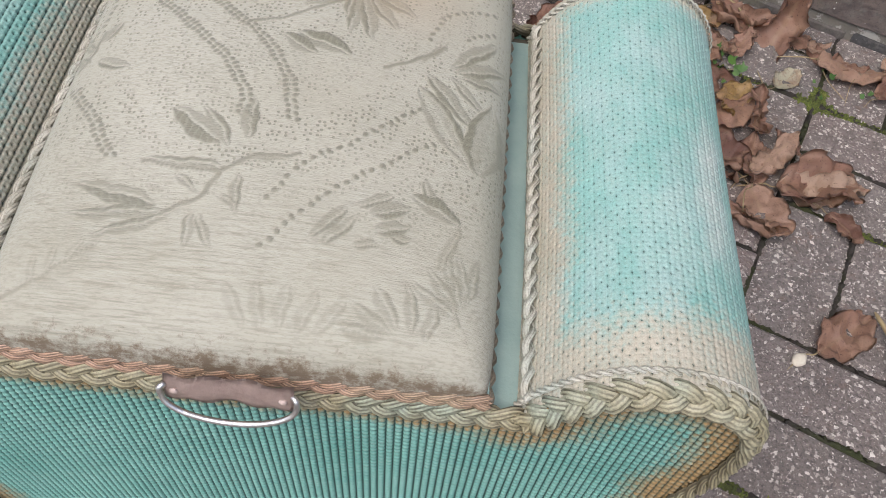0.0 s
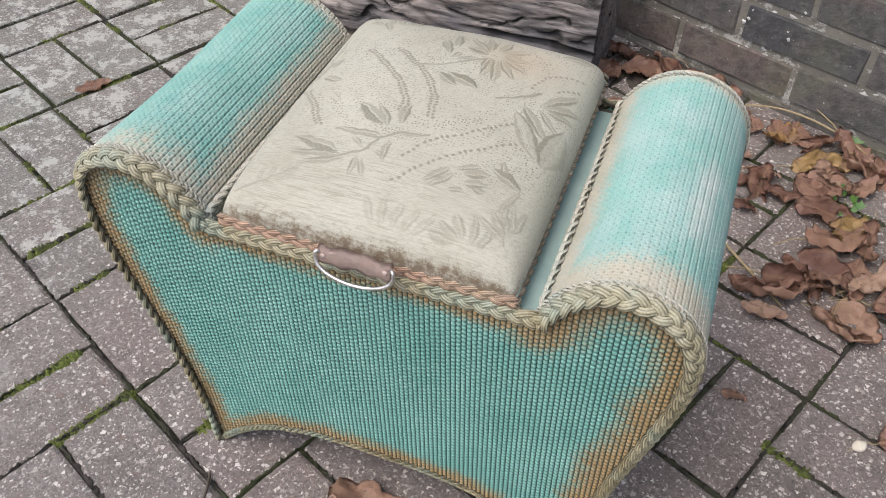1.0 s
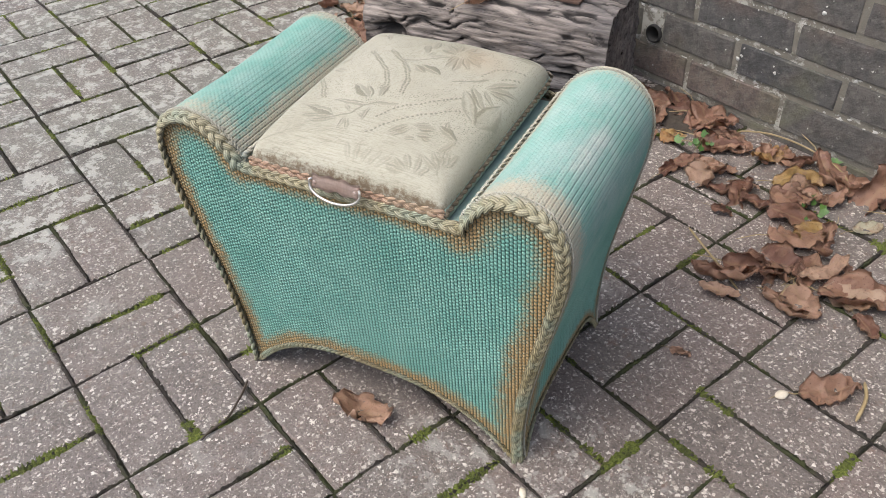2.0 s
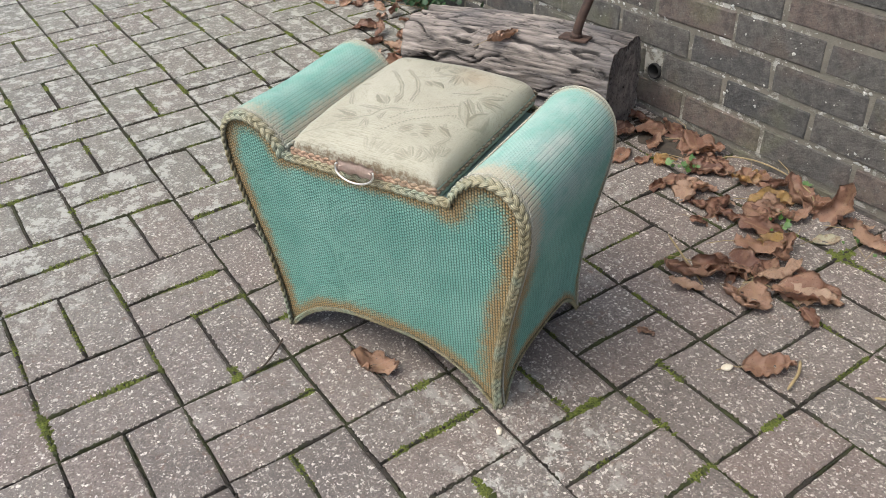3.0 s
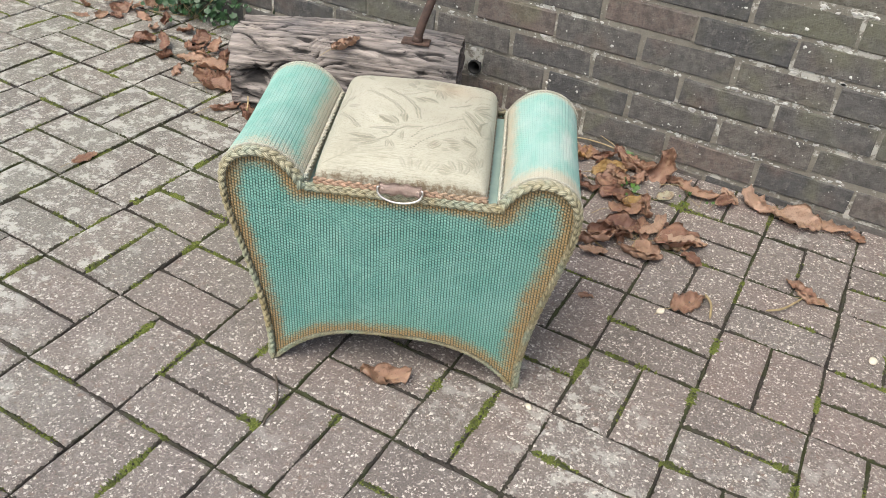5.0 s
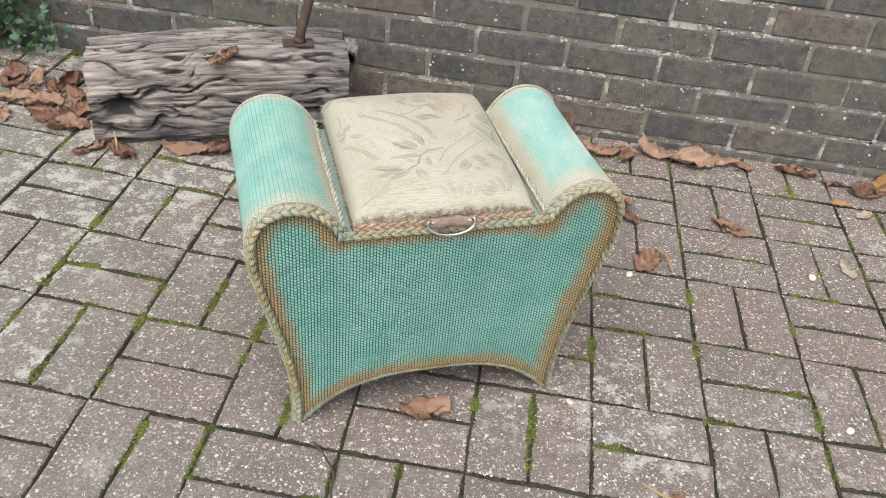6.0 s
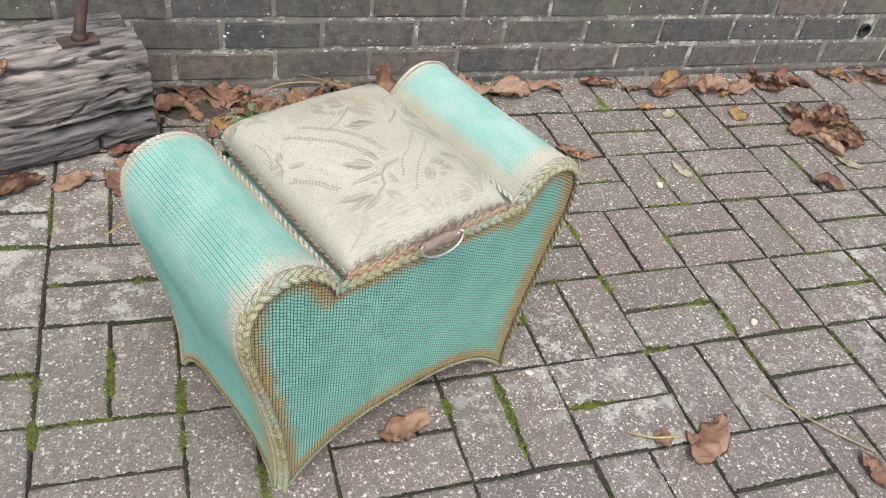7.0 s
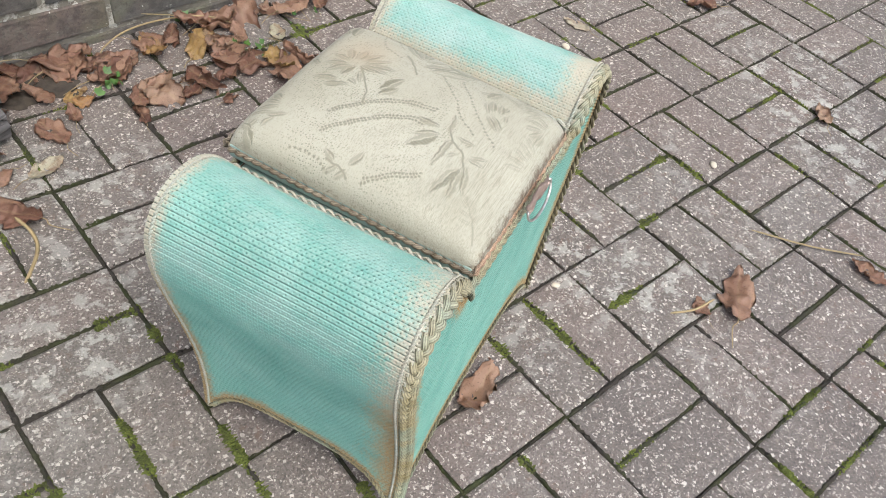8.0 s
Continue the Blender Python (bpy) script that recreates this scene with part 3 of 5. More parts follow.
def lid_motif(x, y):
    """The woven flowers, leaves and beaded lines of the damask, 0 to 1 over the lid."""
    m = np.zeros_like(x)
    x, y = x + 0.0006 * np.sin(260 * y + 90 * x) + 0.0004 * np.sin(610 * y), y + 0.0006 * np.sin(240 * x - 70 * y) + 0.0004 * np.sin(560 * x)

    def petal(cx, cy, turn, length, width, strength=1.0):
        c, s = math.cos(turn), math.sin(turn)
        u, v = ((x - cx) * c + (y - cy) * s) / (1.08 * length), -(x - cx) * s + (y - cy) * c
        w = width * np.sin(np.pi * np.clip(u, 0, 1) ** 0.85) ** 0.8
        inside = np.clip((w - np.abs(v)) / 0.0012, 0, 1) * ((u > 0) & (u < 1))
        vein = 1 - 0.80 * np.clip(1.3 - np.abs(v + 0.15 * w) / 0.0010, 0, 1) - 0.20 * (np.sin(60 * u + 900 * np.abs(v)) > 0.55)
        tone = np.where(v * (1 if width > 0.006 else -1) > 0, 1.0, 0.6)
        if width > 0.009:
            tone = tone * (1 - 0.7 * np.clip((0.62 * w - np.abs(v)) / 0.0012, 0, 1))
        np.maximum(m, inside * np.clip(vein, 0, 1) * tone * strength, out=m)

    def stem(pts, width=0.0012, strength=0.8):
        line = spline(pts, 14)
        d = np.full(x.shape, 9.0)
        for a, b in line:
            np.minimum(d, (x - a) ** 2 + (y - b) ** 2, out=d)
        np.maximum(m, np.clip((width - np.sqrt(d)) / 0.0009 + 0.6, 0, 1) * strength, out=m)

    def beads(pts, gap=0.0055):
        line, _ = resample(spline(pts, 10), gap)
        for a, b in line:
            np.maximum(m, np.clip((0.0016 - np.hypot(x - a, y - b)) / 0.0007 + 0.4, 0, 1) * 0.9, out=m)

    def spray(cx, cy, turn, size, strength=1.0):
        for k, (along, a) in enumerate(((0.0, 0.9), (0.12, -0.8), (0.3, 0.75), (0.42, -0.7), (0.6, 0.5), (0.66, -0.55), (0.8, 0.05))):
            bx, by = cx + along * size * math.cos(turn), cy + along * size * math.sin(turn)
            petal(bx, by, turn + a, size * (0.5 - 0.12 * along), size * 0.085, strength)
        stem([(cx - 0.5 * size * math.cos(turn - 0.3), cy - 0.5 * size * math.sin(turn - 0.3)), (cx, cy), (cx + size * math.cos(turn), cy + size * math.sin(turn))], 0.0011, strength)

    # The flower at the back corner, and the leafy stem that leads to the large flower.
    for q in ((-0.134, 0.282, 0.84, 0.022, 0.0060), (-0.121, 0.290, 1.26, 0.018, 0.0045), (-0.096, 0.290, -1.08, 0.026, 0.0048), (-0.088, 0.284, 2.0, 0.026, 0.0040), (-0.078, 0.282, 1.93, 0.026, 0.0050), (-0.072, 0.286, 1.45, 0.018, 0.0044), (-0.064, 0.290, 1.1, 0.014, 0.0060), (-0.094, 0.280, 2.94, 0.020, 0.0040), (-0.104, 0.292, 2.84, 0.018, 0.0038)):
        petal(*q)
    stem([(-0.028, 0.205), (-0.001, 0.217), (0.020, 0.234), (0.031, 0.242)])
    for q in ((-0.008, 0.236, 1.99, 0.030, 0.0058), (-0.006, 0.252, 1.75, 0.028, 0.0058), (0.003, 0.244, -1.99, 0.016, 0.0042), (-0.004, 0.198, -0.56, 0.024, 0.0066), (0.004, 0.202, -0.39, 0.036, 0.0075), (0.020, 0.238, -2.60, 0.022, 0.0036), (-0.022, 0.262, -1.11, 0.024, 0.0042)):
        petal(*q)
    # The large flower.
    for q in ((0.028, 0.250, 2.92, 0.024, 0.0062), (0.027, 0.254, 2.40, 0.030, 0.0060), (0.029, 0.258, 1.95, 0.028, 0.0054), (0.033, 0.244, -1.75, 0.022, 0.0056), (0.035, 0.243, -1.61, 0.036, 0.0052), (0.038, 0.243, -1.33, 0.040, 0.0058), (0.041, 0.246, -0.95, 0.036, 0.0052), (0.043, 0.250, -0.55, 0.032, 0.0060), (0.041, 0.255, -0.12, 0.028, 0.0060), (0.039, 0.259, 0.60, 0.028, 0.0056), (0.035, 0.261, 1.30, 0.026, 0.0054), (0.012, 0.288, 0.91, 0.020, 0.0044)):
        petal(*q)
    # A pair of leaves at one side.
    stem([(-0.123, 0.168), (-0.118, 0.180), (-0.115, 0.198)])
    for q in ((-0.117, 0.170, 2.36, 0.016, 0.0040), (-0.113, 0.173, -0.34, 0.024, 0.0050), (-0.117, 0.182, 2.30, 0.016, 0.0038), (-0.114, 0.188, 1.20, 0.019, 0.0046)):
        petal(*q)
    # The spray in the middle.
    stem([(0.019, 0.110), (-0.006, 0.104), (-0.025, 0.094), (-0.062, 0.098)])
    stem([(-0.019, 0.097), (-0.027, 0.079), (-0.045, 0.067)])
    for q in ((-0.022, 0.111, 2.53, 0.040, 0.0075), (-0.018, 0.110, 2.20, 0.033, 0.0052), (-0.010, 0.116, 1.62, 0.028, 0.0056), (-0.016, 0.097, 3.10, 0.047, 0.0042), (0.016, 0.108, -2.96, 0.027, 0.0030), (-0.047, 0.072, 2.93, 0.049, 0.0064), (-0.043, 0.069, -3.04, 0.052, 0.0048), (-0.038, 0.067, -2.79, 0.044, 0.0044), (-0.029, 0.070, -1.62, 0.020, 0.0040), (-0.026, 0.069, -1.13, 0.022, 0.0036), (-0.030, 0.080, 2.43, 0.018, 0.0032), (-0.008, 0.069, 1.67, 0.026, 0.0038), (-0.005, 0.073, 2.68, 0.016, 0.0030), (-0.005, 0.127, 2.67, 0.015, 0.0036)):
        petal(*q)
    # The tulip with its leaves, and the leaf in the far corner.
    stem([(0.058, 0.183), (0.078, 0.196), (0.092, 0.212)])
    for q in ((0.079, 0.175, -0.98, 0.060, 0.0095), (0.081, 0.187, -0.80, 0.048, 0.0058), (0.096, 0.194, 0.90, 0.046, 0.0058), (0.099, 0.192, 0.52, 0.038, 0.0056), (0.103, 0.190, 0.12, 0.026, 0.0048), (0.097, 0.188, -0.75, 0.029, 0.0044), (0.118, 0.122, 1.45, 0.052, 0.0130), (0.092, 0.214, -2.16, 0.028, 0.0026), (0.093, 0.288, 0.20, 0.032, 0.0078), (0.094, 0.298, 0.50, 0.021, 0.0040)):
        petal(*q)
    # The lower flower, and the ferns along the front.
    for q in ((0.033, 0.062, 0.91, 0.027, 0.0046), (0.039, 0.058, 0.91, 0.027, 0.0040), (0.055, 0.085, 0.46, 0.020, 0.0042), (0.062, 0.080, 0.43, 0.022, 0.0058), (0.065, 0.071, 0.34, 0.021, 0.0048), (0.072, 0.071, -0.12, 0.014, 0.0040), (0.055, 0.062, 0.09, 0.014, 0.0036), (0.083, 0.098, -0.40, 0.030, 0.0066), (0.088, 0.111, -1.23, 0.023, 0.0036)):
        petal(*q)
    stem([(0.111, 0.087), (0.108, 0.058), (0.114, 0.030)], 0.0010, 0.6)
    for q in ((0.114, 0.030, 2.57, 0.031, 0.0046), (0.115, 0.034, 2.30, 0.030, 0.0044), (0.116, 0.036, 2.03, 0.030, 0.0040), (0.117, 0.038, 1.74, 0.031, 0.0038), (0.117, 0.040, 1.37, 0.029, 0.0042), (0.099, 0.051, 1.24, 0.040, 0.0034), (0.078, 0.016, 2.97, 0.026, 0.0046), (0.081, 0.018, 2.60, 0.026, 0.0046), (0.085, 0.020, 2.20, 0.028, 0.0046), (0.092, 0.020, 1.80, 0.026, 0.0044), (0.098, 0.016, 1.40, 0.024, 0.0044)):
        petal(*q, 0.75)
    for k in range(5):
        petal(0.006 + 0.009 * k, 0.014, 2.1 - 0.3 * k, 0.024, 0.0048, 0.45)
    spray(-0.105, 0.024, 0.7, 0.036, 0.5)
    for side in (0.0, 0.005):
        beads([(-0.088 + side, 0.224), (-0.044 + side, 0.182), (-0.022 + side, 0.153), (-0.018 + side, 0.134)], 0.0040)
        beads([(-0.059 + side, 0.230), (-0.019 + side, 0.194), (0.002 + side, 0.162), (0.009 + side, 0.133)], 0.0040)
        beads([(-0.122 + side, 0.150), (-0.107 + side, 0.132), (-0.085 + side, 0.101)], 0.0040)
    beads([(0.007, 0.082), (0.025, 0.107), (0.048, 0.124), (0.081, 0.157)])
    beads([(0.009, 0.054), (0.028, 0.079), (0.053, 0.102), (0.091, 0.134)])
    beads([(0.082, 0.215), (0.089, 0.236), (0.103, 0.250), (0.122, 0.256)])
    beads([(0.105, 0.224), (0.122, 0.238)])
    beads([(-0.126, 0.190), (-0.118, 0.215), (-0.120, 0.240)])
    return m


LID_X, LID_Y0, LID_Y1, LID_CX = 0.1365, 0.000, 0.316, 0.0008


def cushion(parent):
    """The padded lid top: a low dome that falls to a soft edge."""
    n, k = 330, 380
    u, v = np.meshgrid(np.linspace(-1, 1, n), np.linspace(-1, 1, k), indexing="ij")
    r = np.maximum(np.abs(u), np.abs(v))
    lift = np.sqrt(np.clip((1 - np.abs(u) ** 14) * (1 - np.abs(v) ** 14), 0, 1))
    dome = (1 - 0.8 * u**2) * (1 - 0.8 * v**2)
    hx, hy = LID_X - 0.001, (LID_Y1 - LID_Y0) / 2 - 0.001
    corner = 1 - 0.022 * (np.abs(u) ** 10 * np.abs(v) ** 10)
    X = LID_CX + u * hx * corner
    Y = (LID_Y0 + LID_Y1) / 2 + v * hy * corner
    Z = 0.402 + 0.024 * lift + 0.026 * dome * lift + 0.0012 * smooth_noise(X, Y, 38, 3) * lift
    M = lid_motif(X, Y)
    Z = Z + 0.0003 * M
    mesh = array_mesh("cushion", np.stack([X, Y, Z], -1).reshape(-1, 3), grid_quads(n, k))
    give(mesh, "motif", M)
    give(mesh, "ground", np.clip(1 - 2.2 * M, 0, 1) * np.clip((Y - 0.055) / 0.05, 0, 1) * np.clip(0.75 + 0.7 * smooth_noise(X, Y, 45, 6), 0.25, 1))
    give(mesh, "ribbed", np.clip((0.125 - Y) / 0.06, 0, 1) * np.clip(0.7 + 0.6 * smooth_noise(X, Y, 60, 12), 0.2, 1))
    give(mesh, "soil", np.clip(1 - (Y - LID_Y0) / 0.015, 0, 1) * 0.56 + np.clip((r - 0.97) / 0.03, 0, 1) * 0.3)
    give(mesh, "blush", np.clip(1 - np.hypot(X - 0.060, Y - 0.255) / 0.05, 0, 1))
    return link_mesh("cushion", mesh, DAMASK, parent, "faded sage and cream damask cushion with woven flowers, browned at the front")


def handle(parent):
    bm = bmesh.new()
    n, m = 26, 6
    rows = []
    for i in range(n):
        a = i / (n - 1)
        x = 0.003 + (a - 0.5) * 0.066
        half = 0.0088 + 0.0014 * math.cos(2 * math.pi * a * 3) * (1 if 0.1 < a < 0.9 else 0.2)
        rows.append([bm.verts.new((x, -0.0112 + 0.30 * half * (2 * j / (m - 1) - 1) - 0.0022 * math.sin(math.pi * j / (m - 1)) - 0.001 * math.sin(9 * a), 0.4085 + half * (2 * j / (m - 1) - 1))) for j in range(m)])
    for i in range(n - 1):
        for j in range(m - 1):
            bm.faces.new((rows[i][j], rows[i + 1][j], rows[i + 1][j + 1], rows[i][j + 1]))
    bmesh.ops.solidify(bm, geom=bm.faces[:], thickness=-0.0022)
    plate = part("handle_plate", bm, COPPER, parent, "tarnished copper handle plate", True)
    a = np.linspace(0, 1, 46)
    ang = np.pi * (1 + a)
    ring = np.stack([0.003 + 0.0345 * np.cos(ang), -0.0150 - 0.006 * np.sin(np.pi * a), 0.4060 + 0.0150 * np.sin(ang)], 1)
    curl = [ring[0] + (0.003, 0.004, 0.005), ring[0] + (0.0, 0.001, 0.005)]
    curr = [ring[-1] + (0.0, 0.001, 0.005), ring[-1] + (-0.003, 0.004, 0.005)]
    rope("ring", plate, tubes([spline(np.vstack([curl, ring[::4], ring[-1:], curr]), 4)], [0.00165], 8), WIRE, "bright worn wire ring")
    for x in (-0.0245, 0.0305):
        bm = bmesh.new()
        bmesh.ops.create_uvsphere(bm, u_segments=10, v_segments=6, radius=0.0024)
        for v in bm.verts:
            v.co = Vector((v.co.x + x, v.co.y * 0.6 - 0.0142, v.co.z + 0.4090))
        part("rivet", bm, COPPER, plate, "", True)


def stool():
    base = new("stool", None)
    tagged(base, "turquoise woven stool with rolled arms, gilded edges and padded lid", "stool")
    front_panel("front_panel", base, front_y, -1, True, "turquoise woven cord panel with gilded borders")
    front_panel("front_lining", base, lambda z: front_y(z) + 0.006, -1, False, "bare board lining")
    front_panel("back_panel", base, lambda z: DEPTH + 0 * z, 1, False, "turquoise woven cord panel with gilded borders")
    front_panel("back_lining", base, lambda z: DEPTH - 0.006 + 0 * z, 1, False, "bare board lining")
    for m in (1, -1):
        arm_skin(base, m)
        # Inner boards, which close each arm.
        bm = bmesh.new()
        line = profile(m)[4:-2:3]
        tan = np.gradient(line, axis=0)
        tan /= np.linalg.norm(tan, axis=1, keepdims=True)
        inner = line + 0.005 * np.stack([-tan[:, 1], tan[:, 0]], 1)
        a = [bm.verts.new((m * x, front_y(z) + 0.008, max(z, 0.07))) for x, z in inner]
        b = [bm.verts.new((m * x, DEPTH - 0.008, max(z, 0.07))) for x, z in inner]
        for k in range(len(a) - 1):
            bm.faces.new((a[k], a[k + 1], b[k + 1], b[k]) if m > 0 else (a[k], b[k], b[k + 1], a[k + 1]))
        part("arm_lining", bm, LINING, base, "bare board lining")
    part("deck", bevelled_box((-0.166, 0.003, 0.370), (0.170, DEPTH - 0.003, 0.3815), 0.002), TEAL_BOARD, base, "teal painted board round the lid opening")
    part("floor_board", bevelled_box((-0.215, 0.006, 0.092), (0.215, DEPTH - 0.008, 0.102), 0.002), LINING, base, "bare bottom board")

    # Plaits along the front and back outlines.
    for y_at, sign in ((front_y, -1), (lambda z: DEPTH + 0 * z, 1)):
        for m in (1, -1):
            right = profile(m)[::2]
            tan = np.gradient(right, axis=0)
            tan /= np.linalg.norm(tan, axis=1, keepdims=True)
            out = np.stack([tan[:, 1], -tan[:, 0]], 1)
            mid = right - (0.0045 if sign < 0 else 0.010) * out
            pts = np.stack([m * mid[:, 0], y_at(mid[:, 1]) + sign * 0.0015, mid[:, 1]], 1)
            nrm = np.stack([m * out[:, 0] * 0.72, np.full(len(mid), sign * 0.72), out[:, 1] * 0.72], 1)
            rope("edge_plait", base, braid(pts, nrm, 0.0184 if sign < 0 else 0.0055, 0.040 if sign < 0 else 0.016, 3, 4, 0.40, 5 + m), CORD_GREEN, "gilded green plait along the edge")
            # A thin twist where the cover meets the plait.
            edge = right + 0.0012 * out
            pts = np.stack([m * edge[:, 0], y_at(edge[:, 1]) - sign * 0.0075, edge[:, 1]], 1)
            nrm = np.stack([m * out[:, 0], np.full(len(edge), 0.0), out[:, 1]], 1)
            rope("edge_twist", base, braid(pts, nrm, 0.0042, 0.011, 2, 2, 0.7, 2), CORD_PALE)
        x = np.linspace(-0.2235, 0.2235, 120)
        z = arch_front(x)
        pts = np.stack([x, y_at(z) + sign * 0.001, z + 0.0035], 1)
        nrm = np.stack([0 * x, np.full(len(x), sign * 1.0), np.full(len(x), -0.5)], 1)
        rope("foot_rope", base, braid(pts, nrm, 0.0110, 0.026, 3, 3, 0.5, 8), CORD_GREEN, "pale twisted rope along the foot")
        x = np.linspace(-0.150, 0.158, 60)
        pts = np.stack([x, np.full(60, y_at(np.array(0.384)) - sign * 0.0005), 0.3870 + 0.0 * x], 1)
        nrm = np.stack([0 * x, np.full(60, sign * 0.93), np.full(60, 0.36)], 1)
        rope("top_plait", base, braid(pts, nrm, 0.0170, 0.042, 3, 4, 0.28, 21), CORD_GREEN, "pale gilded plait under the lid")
    for m in (1, -1):
        y = np.linspace(0.004, DEPTH - 0.004, 80)
        z = arch_side(y)
        x = np.interp(z, lower[:, 1], lower[:, 0])
        pts = np.stack([m * (x + 0.001), y, z + 0.0035], 1)
        nrm = np.stack([np.full(80, m * 1.0), 0 * y, np.full(80, -0.5)], 1)
        rope("foot_rope", base, braid(pts, nrm, 0.0100, 0.025, 3, 3, 0.5, 3), CORD_GREEN, "pale twisted rope along the foot")
        pts = np.stack([np.full(80, 0.1575 if m > 0 else -0.1490), y, np.full(80, 0.3965)], 1)
        nrm = np.stack([np.full(80, -m * 0.6), 0 * y, np.full(80, 0.8)], 1)
        rope("inner_rope", base, braid(pts, nrm, 0.0090, 0.024, 2, 3, 0.6, 11), CORD_PALE, "pale twisted rope inside the arm")

    # Lid.
    bm = bevelled_box((LID_CX - LID_X + 0.002, LID_Y0 + 0.004, 0.3835), (LID_CX + LID_X - 0.002, LID_Y1 - 0.004, 0.4015), 0.002)
    lid = part("lid", bm, TEAL_BOARD, base, "padded lid, shut, lying between the arms")
    cushion(lid)
    for m in (1, -1):
        y = np.linspace(LID_Y0 + 0.002, LID_Y1 - 0.002, 60)
        pts = np.stack([np.full(60, LID_CX + m * (LID_X - 0.0045)), y, np.full(60, 0.3965)], 1)
        nrm = np.stack([np.full(60, m * 0.8), 0 * y, np.full(60, 0.6)], 1)
        rope("side_plait", lid, braid(pts, nrm, 0.0135, 0.034, 3, 4, 0.32, 31 + m), CORD_BROWN, "brown plait along the lid")
    x = np.linspace(LID_CX - LID_X, LID_CX + LID_X, 60)
    pts = np.stack([x, np.full(60, LID_Y0 + 0.003), np.full(60, 0.3985)], 1)
    nrm = np.stack([0 * x, np.full(60, -1.0), np.full(60, 0.15)], 1)
    rope("front_rope", lid, braid(pts, nrm, 0.0135, 0.044, 3, 5, 0.28, 41), CORD_COPPER, "coppery twisted rope along the lid")
    pts = np.stack([x, np.full(60, LID_Y1 - 0.001), np.full(60, 0.3985)], 1)
    rope("back_plait", lid, braid(pts, nrm * [1, -1, 1], 0.0125, 0.028, 3, 3, 0.5, 43), CORD_BROWN)
    handle(lid)
    # The stool leans a little forwards on its longer back feet.
    for ob in base.children_recursive:
        n = len(ob.data.vertices)
        co = np.empty(3 * n, np.float32)
        ob.data.vertices.foreach_get("co", co)
        co = co.reshape(-1, 3)
        if ob == lid or ob.parent == lid or ob.parent.parent == lid:
            # The lid rests higher on its hinge than at the front.
            co[:, 2] += 0.036 * co[:, 1]
        co[:, 0] -= 0.013 * co[:, 2]
        co[:, 1], co[:, 2] = co[:, 1] - 0.036 * co[:, 2], 0.995 * co[:, 2] + 0.034 * co[:, 1] * np.clip(co[:, 2] / 0.12, 0, 1)
        ob.data.vertices.foreach_set("co", co.ravel())
        ob.data.update()
    base.matrix_world = STOOL_AT
    return base


stool()

# ---- timber with its iron stake ----


